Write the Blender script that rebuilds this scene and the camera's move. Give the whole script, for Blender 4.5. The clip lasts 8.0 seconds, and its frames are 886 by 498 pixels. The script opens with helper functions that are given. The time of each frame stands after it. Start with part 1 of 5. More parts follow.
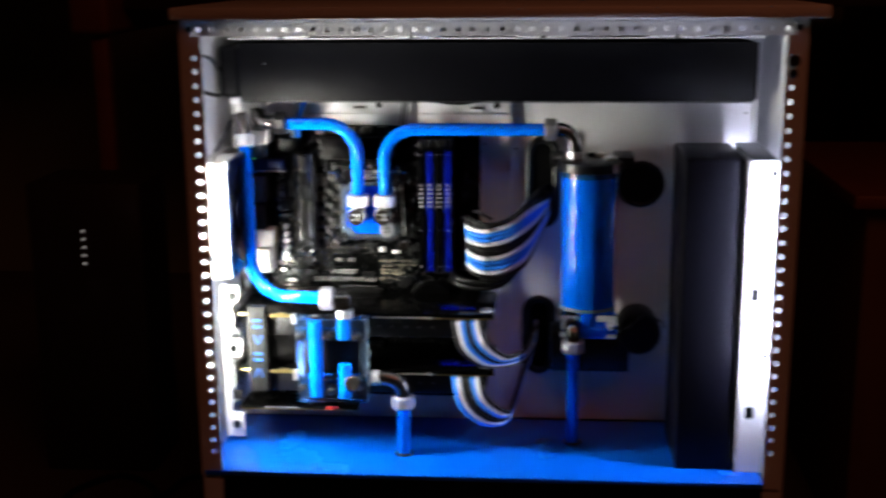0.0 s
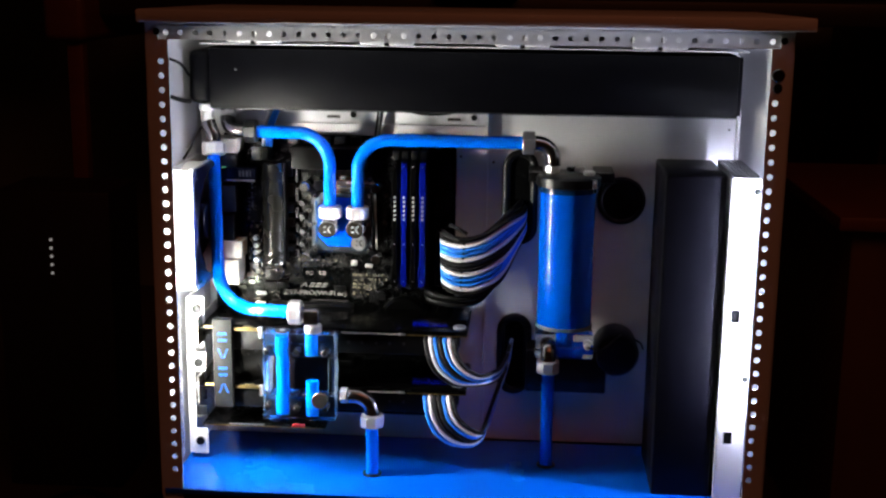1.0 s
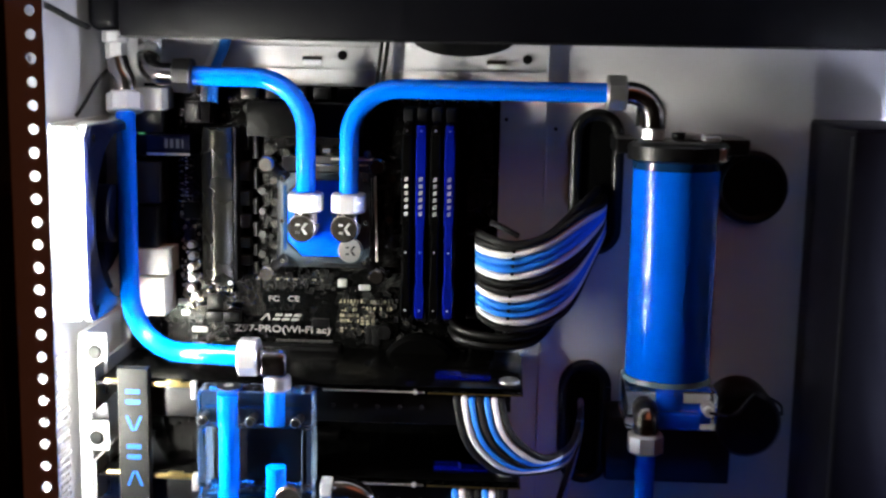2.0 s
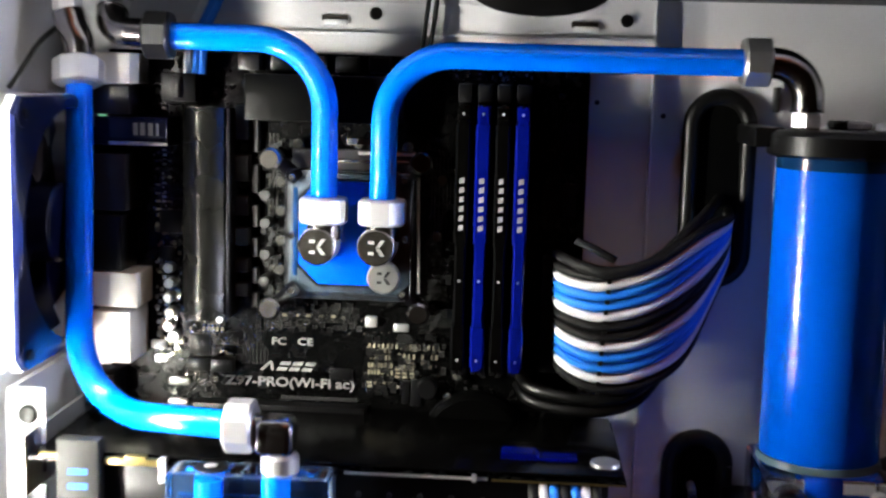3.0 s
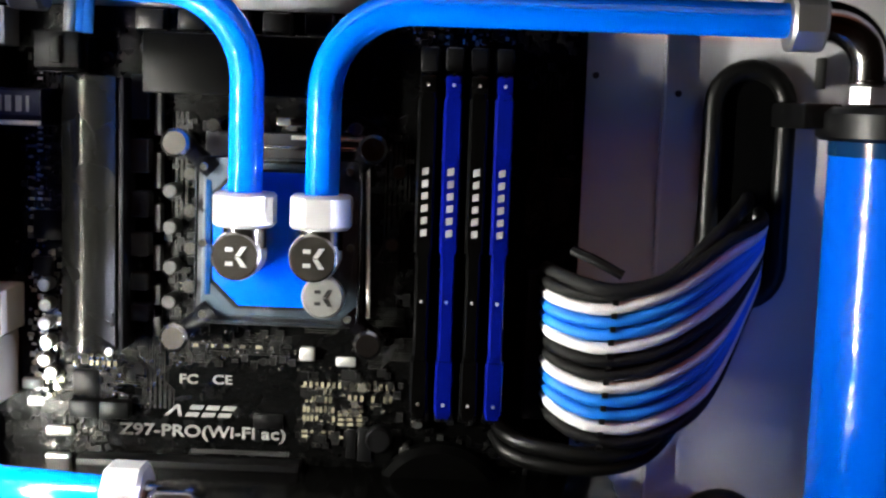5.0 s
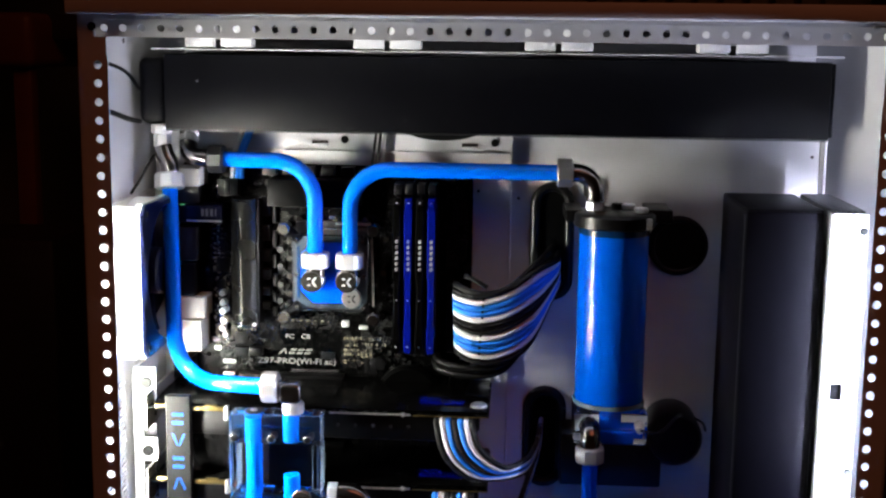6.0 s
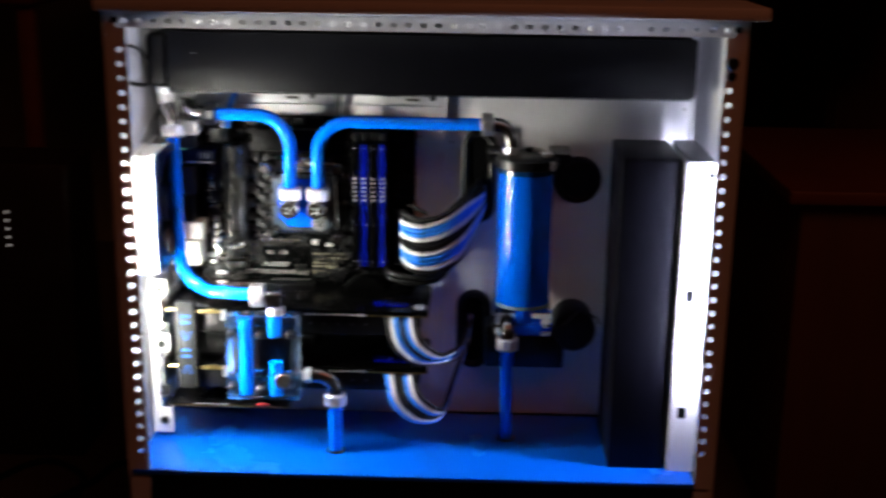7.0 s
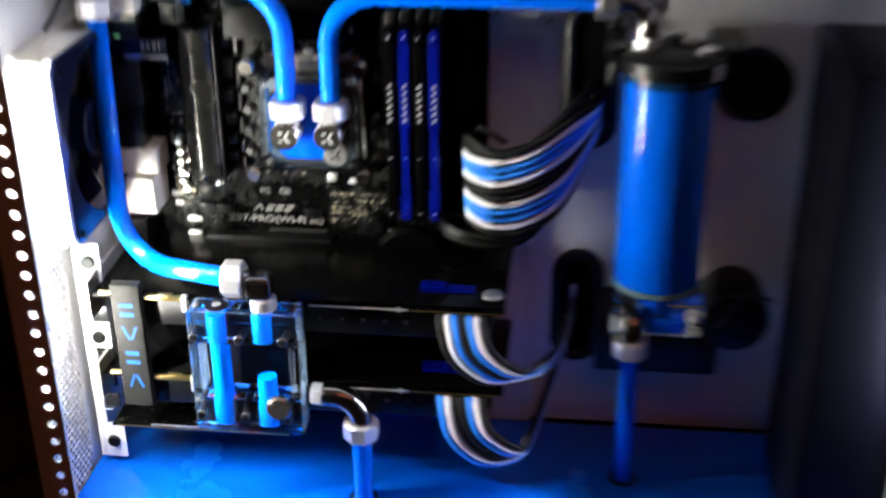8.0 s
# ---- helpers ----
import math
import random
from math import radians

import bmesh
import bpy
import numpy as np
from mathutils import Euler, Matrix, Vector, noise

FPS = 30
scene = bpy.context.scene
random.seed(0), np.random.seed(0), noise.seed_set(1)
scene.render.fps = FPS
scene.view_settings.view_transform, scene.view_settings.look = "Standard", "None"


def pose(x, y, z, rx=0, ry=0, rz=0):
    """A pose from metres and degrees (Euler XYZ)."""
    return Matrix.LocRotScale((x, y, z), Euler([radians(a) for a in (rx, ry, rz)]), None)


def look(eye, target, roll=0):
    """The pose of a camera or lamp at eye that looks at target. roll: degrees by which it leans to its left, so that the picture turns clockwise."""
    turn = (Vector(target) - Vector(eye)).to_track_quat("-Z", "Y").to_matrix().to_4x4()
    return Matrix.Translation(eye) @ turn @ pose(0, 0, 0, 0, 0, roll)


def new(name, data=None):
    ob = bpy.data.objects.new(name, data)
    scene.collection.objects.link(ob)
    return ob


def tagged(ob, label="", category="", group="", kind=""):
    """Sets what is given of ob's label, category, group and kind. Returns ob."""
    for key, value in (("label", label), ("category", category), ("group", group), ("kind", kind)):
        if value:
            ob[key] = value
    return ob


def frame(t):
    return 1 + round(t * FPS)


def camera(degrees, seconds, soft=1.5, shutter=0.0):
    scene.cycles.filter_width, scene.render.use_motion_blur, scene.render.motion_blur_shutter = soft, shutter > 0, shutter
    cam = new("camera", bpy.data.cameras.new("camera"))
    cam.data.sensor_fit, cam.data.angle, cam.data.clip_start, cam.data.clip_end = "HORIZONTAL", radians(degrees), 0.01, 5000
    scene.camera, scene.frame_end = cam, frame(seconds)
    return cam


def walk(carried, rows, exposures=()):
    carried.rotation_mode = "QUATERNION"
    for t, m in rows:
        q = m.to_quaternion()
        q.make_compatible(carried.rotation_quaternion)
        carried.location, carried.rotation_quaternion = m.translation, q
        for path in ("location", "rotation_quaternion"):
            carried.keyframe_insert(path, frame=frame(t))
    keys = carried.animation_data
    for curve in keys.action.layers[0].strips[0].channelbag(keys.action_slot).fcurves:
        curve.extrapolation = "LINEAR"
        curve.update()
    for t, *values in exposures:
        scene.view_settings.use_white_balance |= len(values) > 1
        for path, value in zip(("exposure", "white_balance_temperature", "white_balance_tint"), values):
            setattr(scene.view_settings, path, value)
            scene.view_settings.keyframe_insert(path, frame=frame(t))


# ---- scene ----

# ---------------------------------------------------------------- camera
cam = camera(40.0, 8.0, 2.3, 0.5)
# seconds, x, y, z, yaw, pitch, roll
ROWS = [
    (0.0, 0.1799, -1.2919, 0.7060, 4.41, -13.12, 0.41),
    (0.0333, 0.1809, -1.2923, 0.7055, 4.04, -13.10, 0.32),
    (0.2, 0.1855, -1.2941, 0.7040, 3.49, -13.73, -0.14),
    (0.5, 0.1956, -1.2913, 0.7207, 3.78, -15.11, -0.36),
    (0.7, 0.1816, -1.2994, 0.6929, 2.91, -13.04, -0.78),
    (0.9667, 0.1927, -1.2579, 0.6931, 4.09, -12.22, -0.73),
    (1.0, 0.1931, -1.2564, 0.6931, 4.13, -12.20, -0.73),
    (1.0333, 0.1923, -1.2518, 0.6919, 4.12, -12.17, -0.75),
    (1.2, 0.1743, -1.1651, 0.6646, 3.68, -11.35, -1.04),
    (2.3, 0.1050, -0.7532, 0.5445, 2.67, -8.52, -1.25),
    (2.4667, 0.0952, -0.7177, 0.5360, 2.50, -8.01, -1.46),
    (2.5, 0.0947, -0.7150, 0.5355, 2.52, -7.99, -1.46),
    (2.5333, 0.0940, -0.7126, 0.5350, 2.51, -7.96, -1.47),
    (3.0, 0.0868, -0.6169, 0.5278, 3.86, -7.87, -1.53),
    (3.5, 0.0773, -0.5411, 0.5085, 3.35, -7.34, -2.01),
    (4.0, 0.0619, -0.4797, 0.4990, 1.42, -6.96, -2.27),
    (4.5, 0.0732, -0.4778, 0.5032, 1.48, -5.20, -2.10),
    (4.7, 0.0713, -0.4776, 0.5031, 1.04, -5.89, -1.97),
    (5.9, 0.1427, -0.9278, 0.6092, 3.36, -8.80, -1.05),
    (5.9667, 0.1521, -1.0048, 0.6341, 3.43, -9.27, -0.77),
    (6.0, 0.1546, -1.0122, 0.6381, 3.54, -9.42, -0.73),
    (6.0333, 0.1571, -1.0187, 0.6414, 3.65, -9.55, -0.70),
    (6.2, 0.1783, -1.1643, 0.6807, 4.10, -10.29, -0.20),
    (6.3, 0.1834, -1.2937, 0.7112, 3.84, -10.66, -0.19),
    (6.4, 0.1802, -1.2916, 0.7135, 3.75, -10.78, -0.37),
    (6.4667, 0.1766, -1.2893, 0.7164, 4.45, -10.92, -0.59),
    (6.5, 0.1772, -1.2895, 0.7159, 3.66, -10.90, -0.56),
    (6.5333, 0.1778, -1.2895, 0.7154, 2.87, -10.88, -0.54),
    (6.6, 0.1836, -1.2956, 0.7060, 3.63, -10.55, -0.60),
    (6.8, 0.1867, -1.2906, 0.7148, 2.93, -12.48, -0.48),
    (6.9667, 0.1837, -1.2656, 0.7410, 2.16, -15.30, -0.75),
    (7.0, 0.1830, -1.2607, 0.7460, 1.76, -15.41, -0.80),
    (7.0333, 0.1840, -1.2553, 0.7448, 1.38, -15.50, -0.77),
    (7.2, 0.1872, -1.2287, 0.7402, 1.61, -15.60, -0.74),
    (7.4, 0.1653, -1.1440, 0.7244, 0.92, -15.67, -1.03),
    (7.5, 0.1534, -1.0816, 0.7231, 0.77, -16.40, -1.68),
    (7.6, 0.1613, -1.0092, 0.7230, 1.54, -17.75, -1.68),
    (7.7, 0.1664, -0.9441, 0.7208, 2.21, -19.06, -1.65),
    (7.8, 0.1752, -0.8784, 0.7241, 4.12, -21.04, -0.90),
    (7.9, 0.1748, -0.8257, 0.7316, 5.30, -24.09, 0.04),
    (7.9667, 0.1782, -0.7999, 0.7305, 5.84, -25.04, 0.33),
    (8.0, 0.1754, -0.7661, 0.7285, 6.34, -26.11, 0.37),
]
walk(cam, [(t, pose(x, y, z, 90 + pitch, roll, yaw)) for t, x, y, z, yaw, pitch, roll in ROWS])

# ---------------------------------------------------------------- light
world = bpy.data.worlds.new("dark_room")
world.use_nodes = True
world.node_tree.nodes["Background"].inputs[0].default_value = (1.0, 0.45, 0.2, 1)
world.node_tree.nodes["Background"].inputs[1].default_value = 0.013
scene.world = world
scene.view_settings.exposure = 0.0

LED_WARM, LED_COOL = 5350.0, 2450.0
lamp_data = bpy.data.lights.new("room_lamp", "AREA")
lamp_data.energy, lamp_data.color, lamp_data.size = 6.0, (1.0, 0.28, 0.125), 1.6
room_lamp = new("room_lamp", lamp_data)
room_lamp.matrix_world = look((0.8, -1.40, 2.35), (0.1, 0.0, 0.5))


# ---------------------------------------------------------------- materials
def mat(name, color, rough=0.5, metal=0.0, vary=0.0, scale=40.0, bump=0.0, bump_scale=300.0, coat=0.0, stretch=(1, 1, 1), rough_vary=0.0, rand=0.0, spec=0.5, island=0.0):
    m = bpy.data.materials.new(name)
    m.use_nodes = True
    t = m.node_tree
    b = t.nodes["Principled BSDF"]
    b.inputs["Roughness"].default_value = rough
    b.inputs["Metallic"].default_value = metal
    b.inputs["Specular IOR Level"].default_value = spec
    b.inputs["Coat Weight"].default_value = coat
    b.inputs["Coat Roughness"].default_value = 0.02
    b.inputs["Base Color"].default_value = (*color, 1)
    co = t.nodes.new("ShaderNodeTexCoord")
    mp = t.nodes.new("ShaderNodeMapping")
    mp.inputs["Scale"].default_value = stretch
    t.links.new(co.outputs["Object"], mp.inputs["Vector"])
    n1 = t.nodes.new("ShaderNodeTexNoise")
    n1.inputs["Scale"].default_value, n1.inputs["Detail"].default_value = scale, 6
    t.links.new(mp.outputs["Vector"], n1.inputs["Vector"])
    if vary or rand or island:
        ramp = t.nodes.new("ShaderNodeMix")
        ramp.data_type = "RGBA"
        ramp.inputs["A"].default_value = (*[c * (1 - vary) for c in color], 1)
        ramp.inputs["B"].default_value = (*[min(1, c * (1 + vary)) for c in color], 1)
        t.links.new(n1.outputs["Fac"], ramp.inputs["Factor"])
        out = ramp.outputs["Result"]
        if rand or island:
            info = t.nodes.new("ShaderNodeNewGeometry" if island else "ShaderNodeObjectInfo")
            hsv = t.nodes.new("ShaderNodeHueSaturation")
            rng = t.nodes.new("ShaderNodeMapRange")
            rng.inputs["To Min"].default_value, rng.inputs["To Max"].default_value = 1 - max(rand, island), 1 + max(rand, island)
            t.links.new(info.outputs["Random Per Island" if island else "Random"], rng.inputs["Value"])
            t.links.new(rng.outputs["Result"], hsv.inputs["Value"])
            t.links.new(out, hsv.inputs["Color"])
            out = hsv.outputs["Color"]
        t.links.new(out, b.inputs["Base Color"])
    if rough_vary:
        rr = t.nodes.new("ShaderNodeMapRange")
        rr.inputs["To Min"].default_value, rr.inputs["To Max"].default_value = max(0.02, rough - rough_vary), min(1, rough + rough_vary)
        t.links.new(n1.outputs["Fac"], rr.inputs["Value"])
        t.links.new(rr.outputs["Result"], b.inputs["Roughness"])
    if bump:
        n2 = t.nodes.new("ShaderNodeTexNoise")
        n2.inputs["Scale"].default_value, n2.inputs["Detail"].default_value = bump_scale, 4
        t.links.new(mp.outputs["Vector"], n2.inputs["Vector"])
        bp = t.nodes.new("ShaderNodeBump")
        bp.inputs["Strength"].default_value, bp.inputs["Distance"].default_value = bump, 0.001
        t.links.new(n2.outputs["Fac"], bp.inputs["Height"])
        t.links.new(bp.outputs["Normal"], b.inputs["Normal"])
    return m


def clear(name, color=(1, 1, 1), rough=0.0, ior=1.49):
    m = bpy.data.materials.new(name)
    m.use_nodes = True
    b = m.node_tree.nodes["Principled BSDF"]
    b.inputs["Base Color"].default_value = (*color, 1)
    b.inputs["Transmission Weight"].default_value = 1.0
    b.inputs["Roughness"].default_value, b.inputs["IOR"].default_value = rough, ior
    return m


def drawn(m, direction):
    """Fine lines along a drawn tube widen its gloss round the tube."""
    t = m.node_tree
    n = t.nodes.new("ShaderNodeTangent")
    n.direction_type, n.axis = direction, "Z"
    if direction == "UV_MAP":
        n.uv_map = "round"
    b = t.nodes["Principled BSDF"]
    b.inputs["Anisotropic"].default_value = 1.0
    t.links.new(n.outputs["Tangent"], b.inputs["Tangent"])


def glow(name, color, strength):
    m = bpy.data.materials.new(name)
    m.use_nodes = True
    b = m.node_tree.nodes["Principled BSDF"]
    b.inputs["Base Color"].default_value = (0.8, 0.8, 0.8, 1)
    b.inputs["Emission Color"].default_value = (*color, 1)
    b.inputs["Emission Strength"].default_value = strength
    return m


CAP_STEEL = mat("dull_steel", (0.24, 0.24, 0.23), 0.18, 0.9, vary=0.1, scale=120, rough_vary=0.06)
PLUG_STEEL = mat("satin_plug_steel", (0.36, 0.36, 0.35), 0.34, 0.85, vary=0.12, scale=150, rough_vary=0.08)
WHITE = mat("white_powder_coat", (0.60, 0.60, 0.62), 0.45, vary=0.04, scale=18, bump=0.15, bump_scale=900, rough_vary=0.06)
BOX_BLACK = mat("black_box_paint", (0.0014, 0.0014, 0.0034), 0.42, spec=0.10, vary=0.2, scale=25, bump=0.2, bump_scale=1200, rough_vary=0.05)
BLACK = mat("black_satin_paint", (0.0022, 0.0022, 0.0034), 0.36, spec=0.14, vary=0.25, scale=25, bump=0.2, bump_scale=1200, rough_vary=0.06)
RAD_BLACK = mat("black_radiator_paint", (0.0022, 0.0022, 0.0034), 0.36, spec=0.085, vary=0.2, scale=30, bump=0.25, bump_scale=1500, rough_vary=0.05)
PLASTIC = mat("black_plastic", (0.0025, 0.0025, 0.0028), 0.34, spec=0.25, vary=0.2, scale=80)
# Near-black without gloss: the dark inside an opening, put into the colour.
GAP_SHADE = mat("painted_gap_shade", (0.0012, 0.0012, 0.0012), 0.9, spec=0.03, vary=0.2, scale=60)
RUBBER = mat("black_rubber", (0.003, 0.003, 0.003), 0.36, spec=0.26, vary=0.2, scale=120, bump=0.1)
PCB = mat("black_circuit_board", (0.0014, 0.0014, 0.0014), 0.26, spec=0.10, vary=0.5, scale=160, bump=0.35, bump_scale=420, rough_vary=0.1)
RAM_BLACK = mat("glossy_black_anodised", (0.0008, 0.0008, 0.0008), 0.2, spec=0.22, vary=0.2, scale=60)
GLOSS_BLACK = mat("glossy_black_plate", (0.0015, 0.0015, 0.0015), 0.2, spec=0.07, vary=0.2, scale=40, rough_vary=0.05)
FROST = clear("machined_acrylic_edge", (0.45, 0.68, 0.95), 0.25)
TUBE = mat("blue_coolant_tube", (0.0, 0.120, 0.78), 0.08, spec=0.5, vary=0.04, scale=20)
LIQUID = mat("blue_coolant", (0.0, 0.07, 0.66), 0.10, vary=0.03, scale=12)
CHANNEL = mat("blue_coolant_in_clear_block", (0.0, 0.19, 0.95), 0.15, vary=0.03, scale=12)
RING_PALE = mat("pale_green_clear_ring", (0.09, 0.16, 0.19), 0.25, vary=0.1, scale=60)
COLUMN = mat("blue_coolant_in_drawn_tube", (0.0, 0.092, 0.66), 0.07, spec=0.5, vary=0.03, scale=12)
BLUE_FLOOR = mat("blue_acrylic_sheet", (0.0, 0.096, 0.64), 0.26, vary=0.06, scale=9, rough_vary=0.05)
drawn(TUBE, "UV_MAP")
drawn(COLUMN, "RADIAL")
CHROME = mat("polished_black_nickel", (0.25, 0.235, 0.23), 0.19, 1.0, rough_vary=0.04, scale=60)
SILVER = mat("satin_silver", (0.62, 0.62, 0.64), 0.34, 0.7, vary=0.05, scale=90, rough_vary=0.06)
STEEL = mat("bright_steel_shell", (0.8, 0.79, 0.75), 0.34, 0.85, vary=0.05, scale=70, rough_vary=0.06)
DARK_METAL = mat("dark_gunmetal", (0.055, 0.055, 0.058), 0.36, 0.85, vary=0.15, scale=60, rough_vary=0.06)
GREY_PLATE = mat("grey_brushed_plate", (0.013, 0.013, 0.0125), 0.5, 0.0, spec=0.08, vary=0.1, scale=60, stretch=(1, 1, 8))
GOLD = mat("brass_gold", (0.48, 0.36, 0.13), 0.33, 1.0)
ACRYLIC = clear("clear_acrylic", (0.93, 0.97, 1.0))
BLOCK_BASE = mat("blue_grey_block_base", (0.03, 0.042, 0.055), 0.4, spec=0.2, vary=0.15, scale=80)
CAP_DARK = mat("dark_brushed_nickel", (0.30, 0.28, 0.26), 0.24, 1.0, vary=0.15, scale=200, rough_vary=0.05)
BLOCK_BACK = mat("dark_blue_block_back", (0.006, 0.015, 0.034), 0.4, spec=0.2, vary=0.3, scale=120)
BLUE_TINT = mat("blue_tinted_acrylic", (0.004, 0.026, 0.085), 0.12, vary=0.2, scale=80)
BLUE_METAL = mat("blue_anodised_metal", (0.0008, 0.004, 0.135), 0.2, 0.25, spec=0.28, vary=0.08, scale=60, rough_vary=0.05)
SLEEVE_WHITE = mat("white_sleeving", (0.72, 0.72, 0.74), 0.55, vary=0.08, scale=300, bump=0.5, bump_scale=1500)
SLEEVE_BLUE = mat("blue_sleeving", (0.005, 0.2, 0.8), 0.5, vary=0.08, scale=300, bump=0.5, bump_scale=1500)
SLEEVE_BLACK = mat("black_sleeving", (0.005, 0.005, 0.005), 0.55, spec=0.2, vary=0.1, scale=300, bump=0.5, bump_scale=1500)
PRINT = mat("white_silkscreen", (0.19, 0.19, 0.185), 0.55, vary=0.25, scale=900)
PRINT_BLUE = mat("blue_print", (0.01, 0.07, 0.28), 0.5, spec=0.1)
PRINT_DIM = mat("grey_print", (0.20, 0.20, 0.20), 0.5)
FAN_WHITE = mat("white_fan_plastic", (0.75, 0.75, 0.72), 0.4, vary=0.04, scale=40)
FAN_FACE = mat("dark_blue_fan_face", (0.0005, 0.0021, 0.020), 0.3, spec=0.35, vary=0.1, scale=50)
FAN_BLADE = mat("dark_blue_fan_blade", (0.001, 0.002, 0.014), 0.35, spec=0.2, vary=0.2, scale=50)
TAN_PART = mat("tan_component", (0.20, 0.18, 0.12), 0.35, 0.3, vary=0.4, scale=500, island=0.9)
SOLDER = mat("solder_and_tin", (0.5, 0.49, 0.44), 0.25, 0.9, vary=0.2, scale=500, island=0.7)
SOOT_PART = mat("dark_component", (0.006, 0.006, 0.006), 0.4, spec=0.15, vary=0.4, scale=500, island=0.95)
HEATSINK = mat("dark_polished_heatsink", (0.036, 0.036, 0.033), 0.27, 0.8, spec=0.3, vary=0.1, scale=60, rough_vary=0.04)
UPPER_SINK = mat("satin_black_heatsink", (0.0010, 0.0010, 0.0010), 0.3, spec=0.03, vary=0.2, scale=60)
PORT_CREAM = mat("cream_port_shell", (0.80, 0.77, 0.66), 0.4, vary=0.08, scale=90, rough_vary=0.06)
GREY_PART = mat("grey_component", (0.014, 0.014, 0.014), 0.42, vary=0.3, scale=200, rand=0.4)
WOOD = mat("red_brown_wood", (0.16, 0.05, 0.022), 0.4, vary=0.35, scale=6, stretch=(1, 1, 9), bump=0.1, bump_scale=60)
WALL = mat("olive_brown_wall_paint", (0.24, 0.25, 0.18), 0.8, vary=0.08, scale=5, bump=0.2, bump_scale=200)
CARPET = mat("dark_carpet", (0.10, 0.07, 0.05), 0.95, vary=0.4, scale=120, bump=0.8, bump_scale=500)
CURTAIN = mat("brown_slat_fabric", (0.20, 0.20, 0.135), 0.85, vary=0.15, scale=40)
DARK_WOOD = mat("dark_brown_furniture", (0.10, 0.045, 0.026), 0.5, vary=0.3, scale=8, stretch=(6, 6, 1))
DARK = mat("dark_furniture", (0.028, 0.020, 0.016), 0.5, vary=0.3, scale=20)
LED_L = glow("warm_white_led", (0.98, 0.96, 0.86), LED_WARM)
LED_R = glow("cool_white_led", (0.74, 0.77, 1.0), LED_COOL)
TRACE = mat("copper_trace_under_mask", (0.012, 0.012, 0.011), 0.3, spec=0.3, vary=0.4, scale=90, island=0.6)
PILOT = glow("pilot_led", (1.0, 0.95, 0.9), 0.2)


# ---------------------------------------------------------------- mesh helpers
def thing(name, at, label, category, group="", kind=""):
    ob = new(name)
    ob.empty_display_size = 0.01
    ob.matrix_world = Matrix.Translation(at)
    return tagged(ob, label, category, group, kind)


def finish(bm, name, material, angle=38):
    me = bpy.data.meshes.new(name)
    bmesh.ops.recalc_face_normals(bm, faces=bm.faces)
    bm.to_mesh(me)
    bm.free()
    me.materials.append(material)
    me.polygons.foreach_set("use_smooth", [True] * len(me.polygons))
    me.set_sharp_from_angle(angle=radians(angle))
    return me


def world_of(ob):
    m = ob.matrix_basis
    while ob.parent:
        m = ob.parent.matrix_basis @ ob.matrix_parent_inverse @ m
        ob = ob.parent
    return m


def part(name, bm, material, parent, label="", sharp=38):
    """One mesh in world coordinates, under a thing or a part."""
    ob = new(name, finish(bm, name, material, sharp))
    ob.parent = parent
    ob.matrix_parent_inverse = world_of(parent).inverted()
    ob.visible_shadow = material not in (ACRYLIC, FROST)
    return tagged(ob, label)


def single(name, bm, material, label, category, group="", kind=""):
    return tagged(new(name, finish(bm, name, material)), label, category, group, kind)


def box(x0, x1, y0, y1, z0, z1, bevel=0.0, bm=None, seg=2):
    bm = bm or bmesh.new()
    tmp = bmesh.new()
    bmesh.ops.create_cube(tmp, size=1.0, matrix=Matrix.Translation(((x0 + x1) / 2, (y0 + y1) / 2, (z0 + z1) / 2)) @ Matrix.Diagonal((x1 - x0, y1 - y0, z1 - z0, 1)))
    if bevel:
        bmesh.ops.bevel(tmp, geom=tmp.edges[:], offset=bevel, segments=seg, affect="EDGES", profile=0.5)
    return merge(bm, tmp)


def merge(bm, tmp, m=None):
    if m is not None:
        bmesh.ops.transform(tmp, matrix=m, verts=tmp.verts)
    idx = {v: bm.verts.new(v.co) for v in tmp.verts}
    for f in tmp.faces:
        bm.faces.new([idx[v] for v in f.verts])
    tmp.free()
    return bm


def frames_along(pts):
    pts = [Vector(p) for p in pts]
    tang = []
    for i in range(len(pts)):
        a, b = pts[max(0, i - 1)], pts[min(len(pts) - 1, i + 1)]
        tang.append((b - a).normalized())
    n = tang[0].orthogonal().normalized()
    out = []
    for p, t in zip(pts, tang):
        n = (n - t * n.dot(t)).normalized()
        out.append((p, t, n, t.cross(n)))
    return out


def sweep(pts, r, seg=14, bm=None, caps=True, flat=1.0):
    """A round bar along pts; r is one radius or one for each point."""
    bm = bm or bmesh.new()
    rs = r if isinstance(r, (list, tuple)) else [r] * len(pts)
    rings = []
    for (p, t, n, b), rr in zip(frames_along(pts), rs):
        rings.append([bm.verts.new(p + rr * (math.cos(a) * n + math.sin(a) * b * flat)) for a in [2 * math.pi * k / seg for k in range(seg)]])
    for a, c in zip(rings, rings[1:]):
        for k in range(seg):
            bm.faces.new((a[k], a[(k + 1) % seg], c[(k + 1) % seg], c[k]))
    if caps:
        bm.faces.new(rings[0][::-1])
        bm.faces.new(rings[-1])
    return bm


def rod(p0, p1, r, seg=20, bm=None, chamfer=0.0):
    p0, p1 = Vector(p0), Vector(p1)
    d = (p1 - p0).normalized()
    if chamfer:
        return sweep_rings([p0, p0 + d * chamfer, p1 - d * chamfer, p1], [r - chamfer, r, r, r - chamfer], d, seg, bm)
    return sweep_rings([p0, p1], [r, r], d, seg, bm)


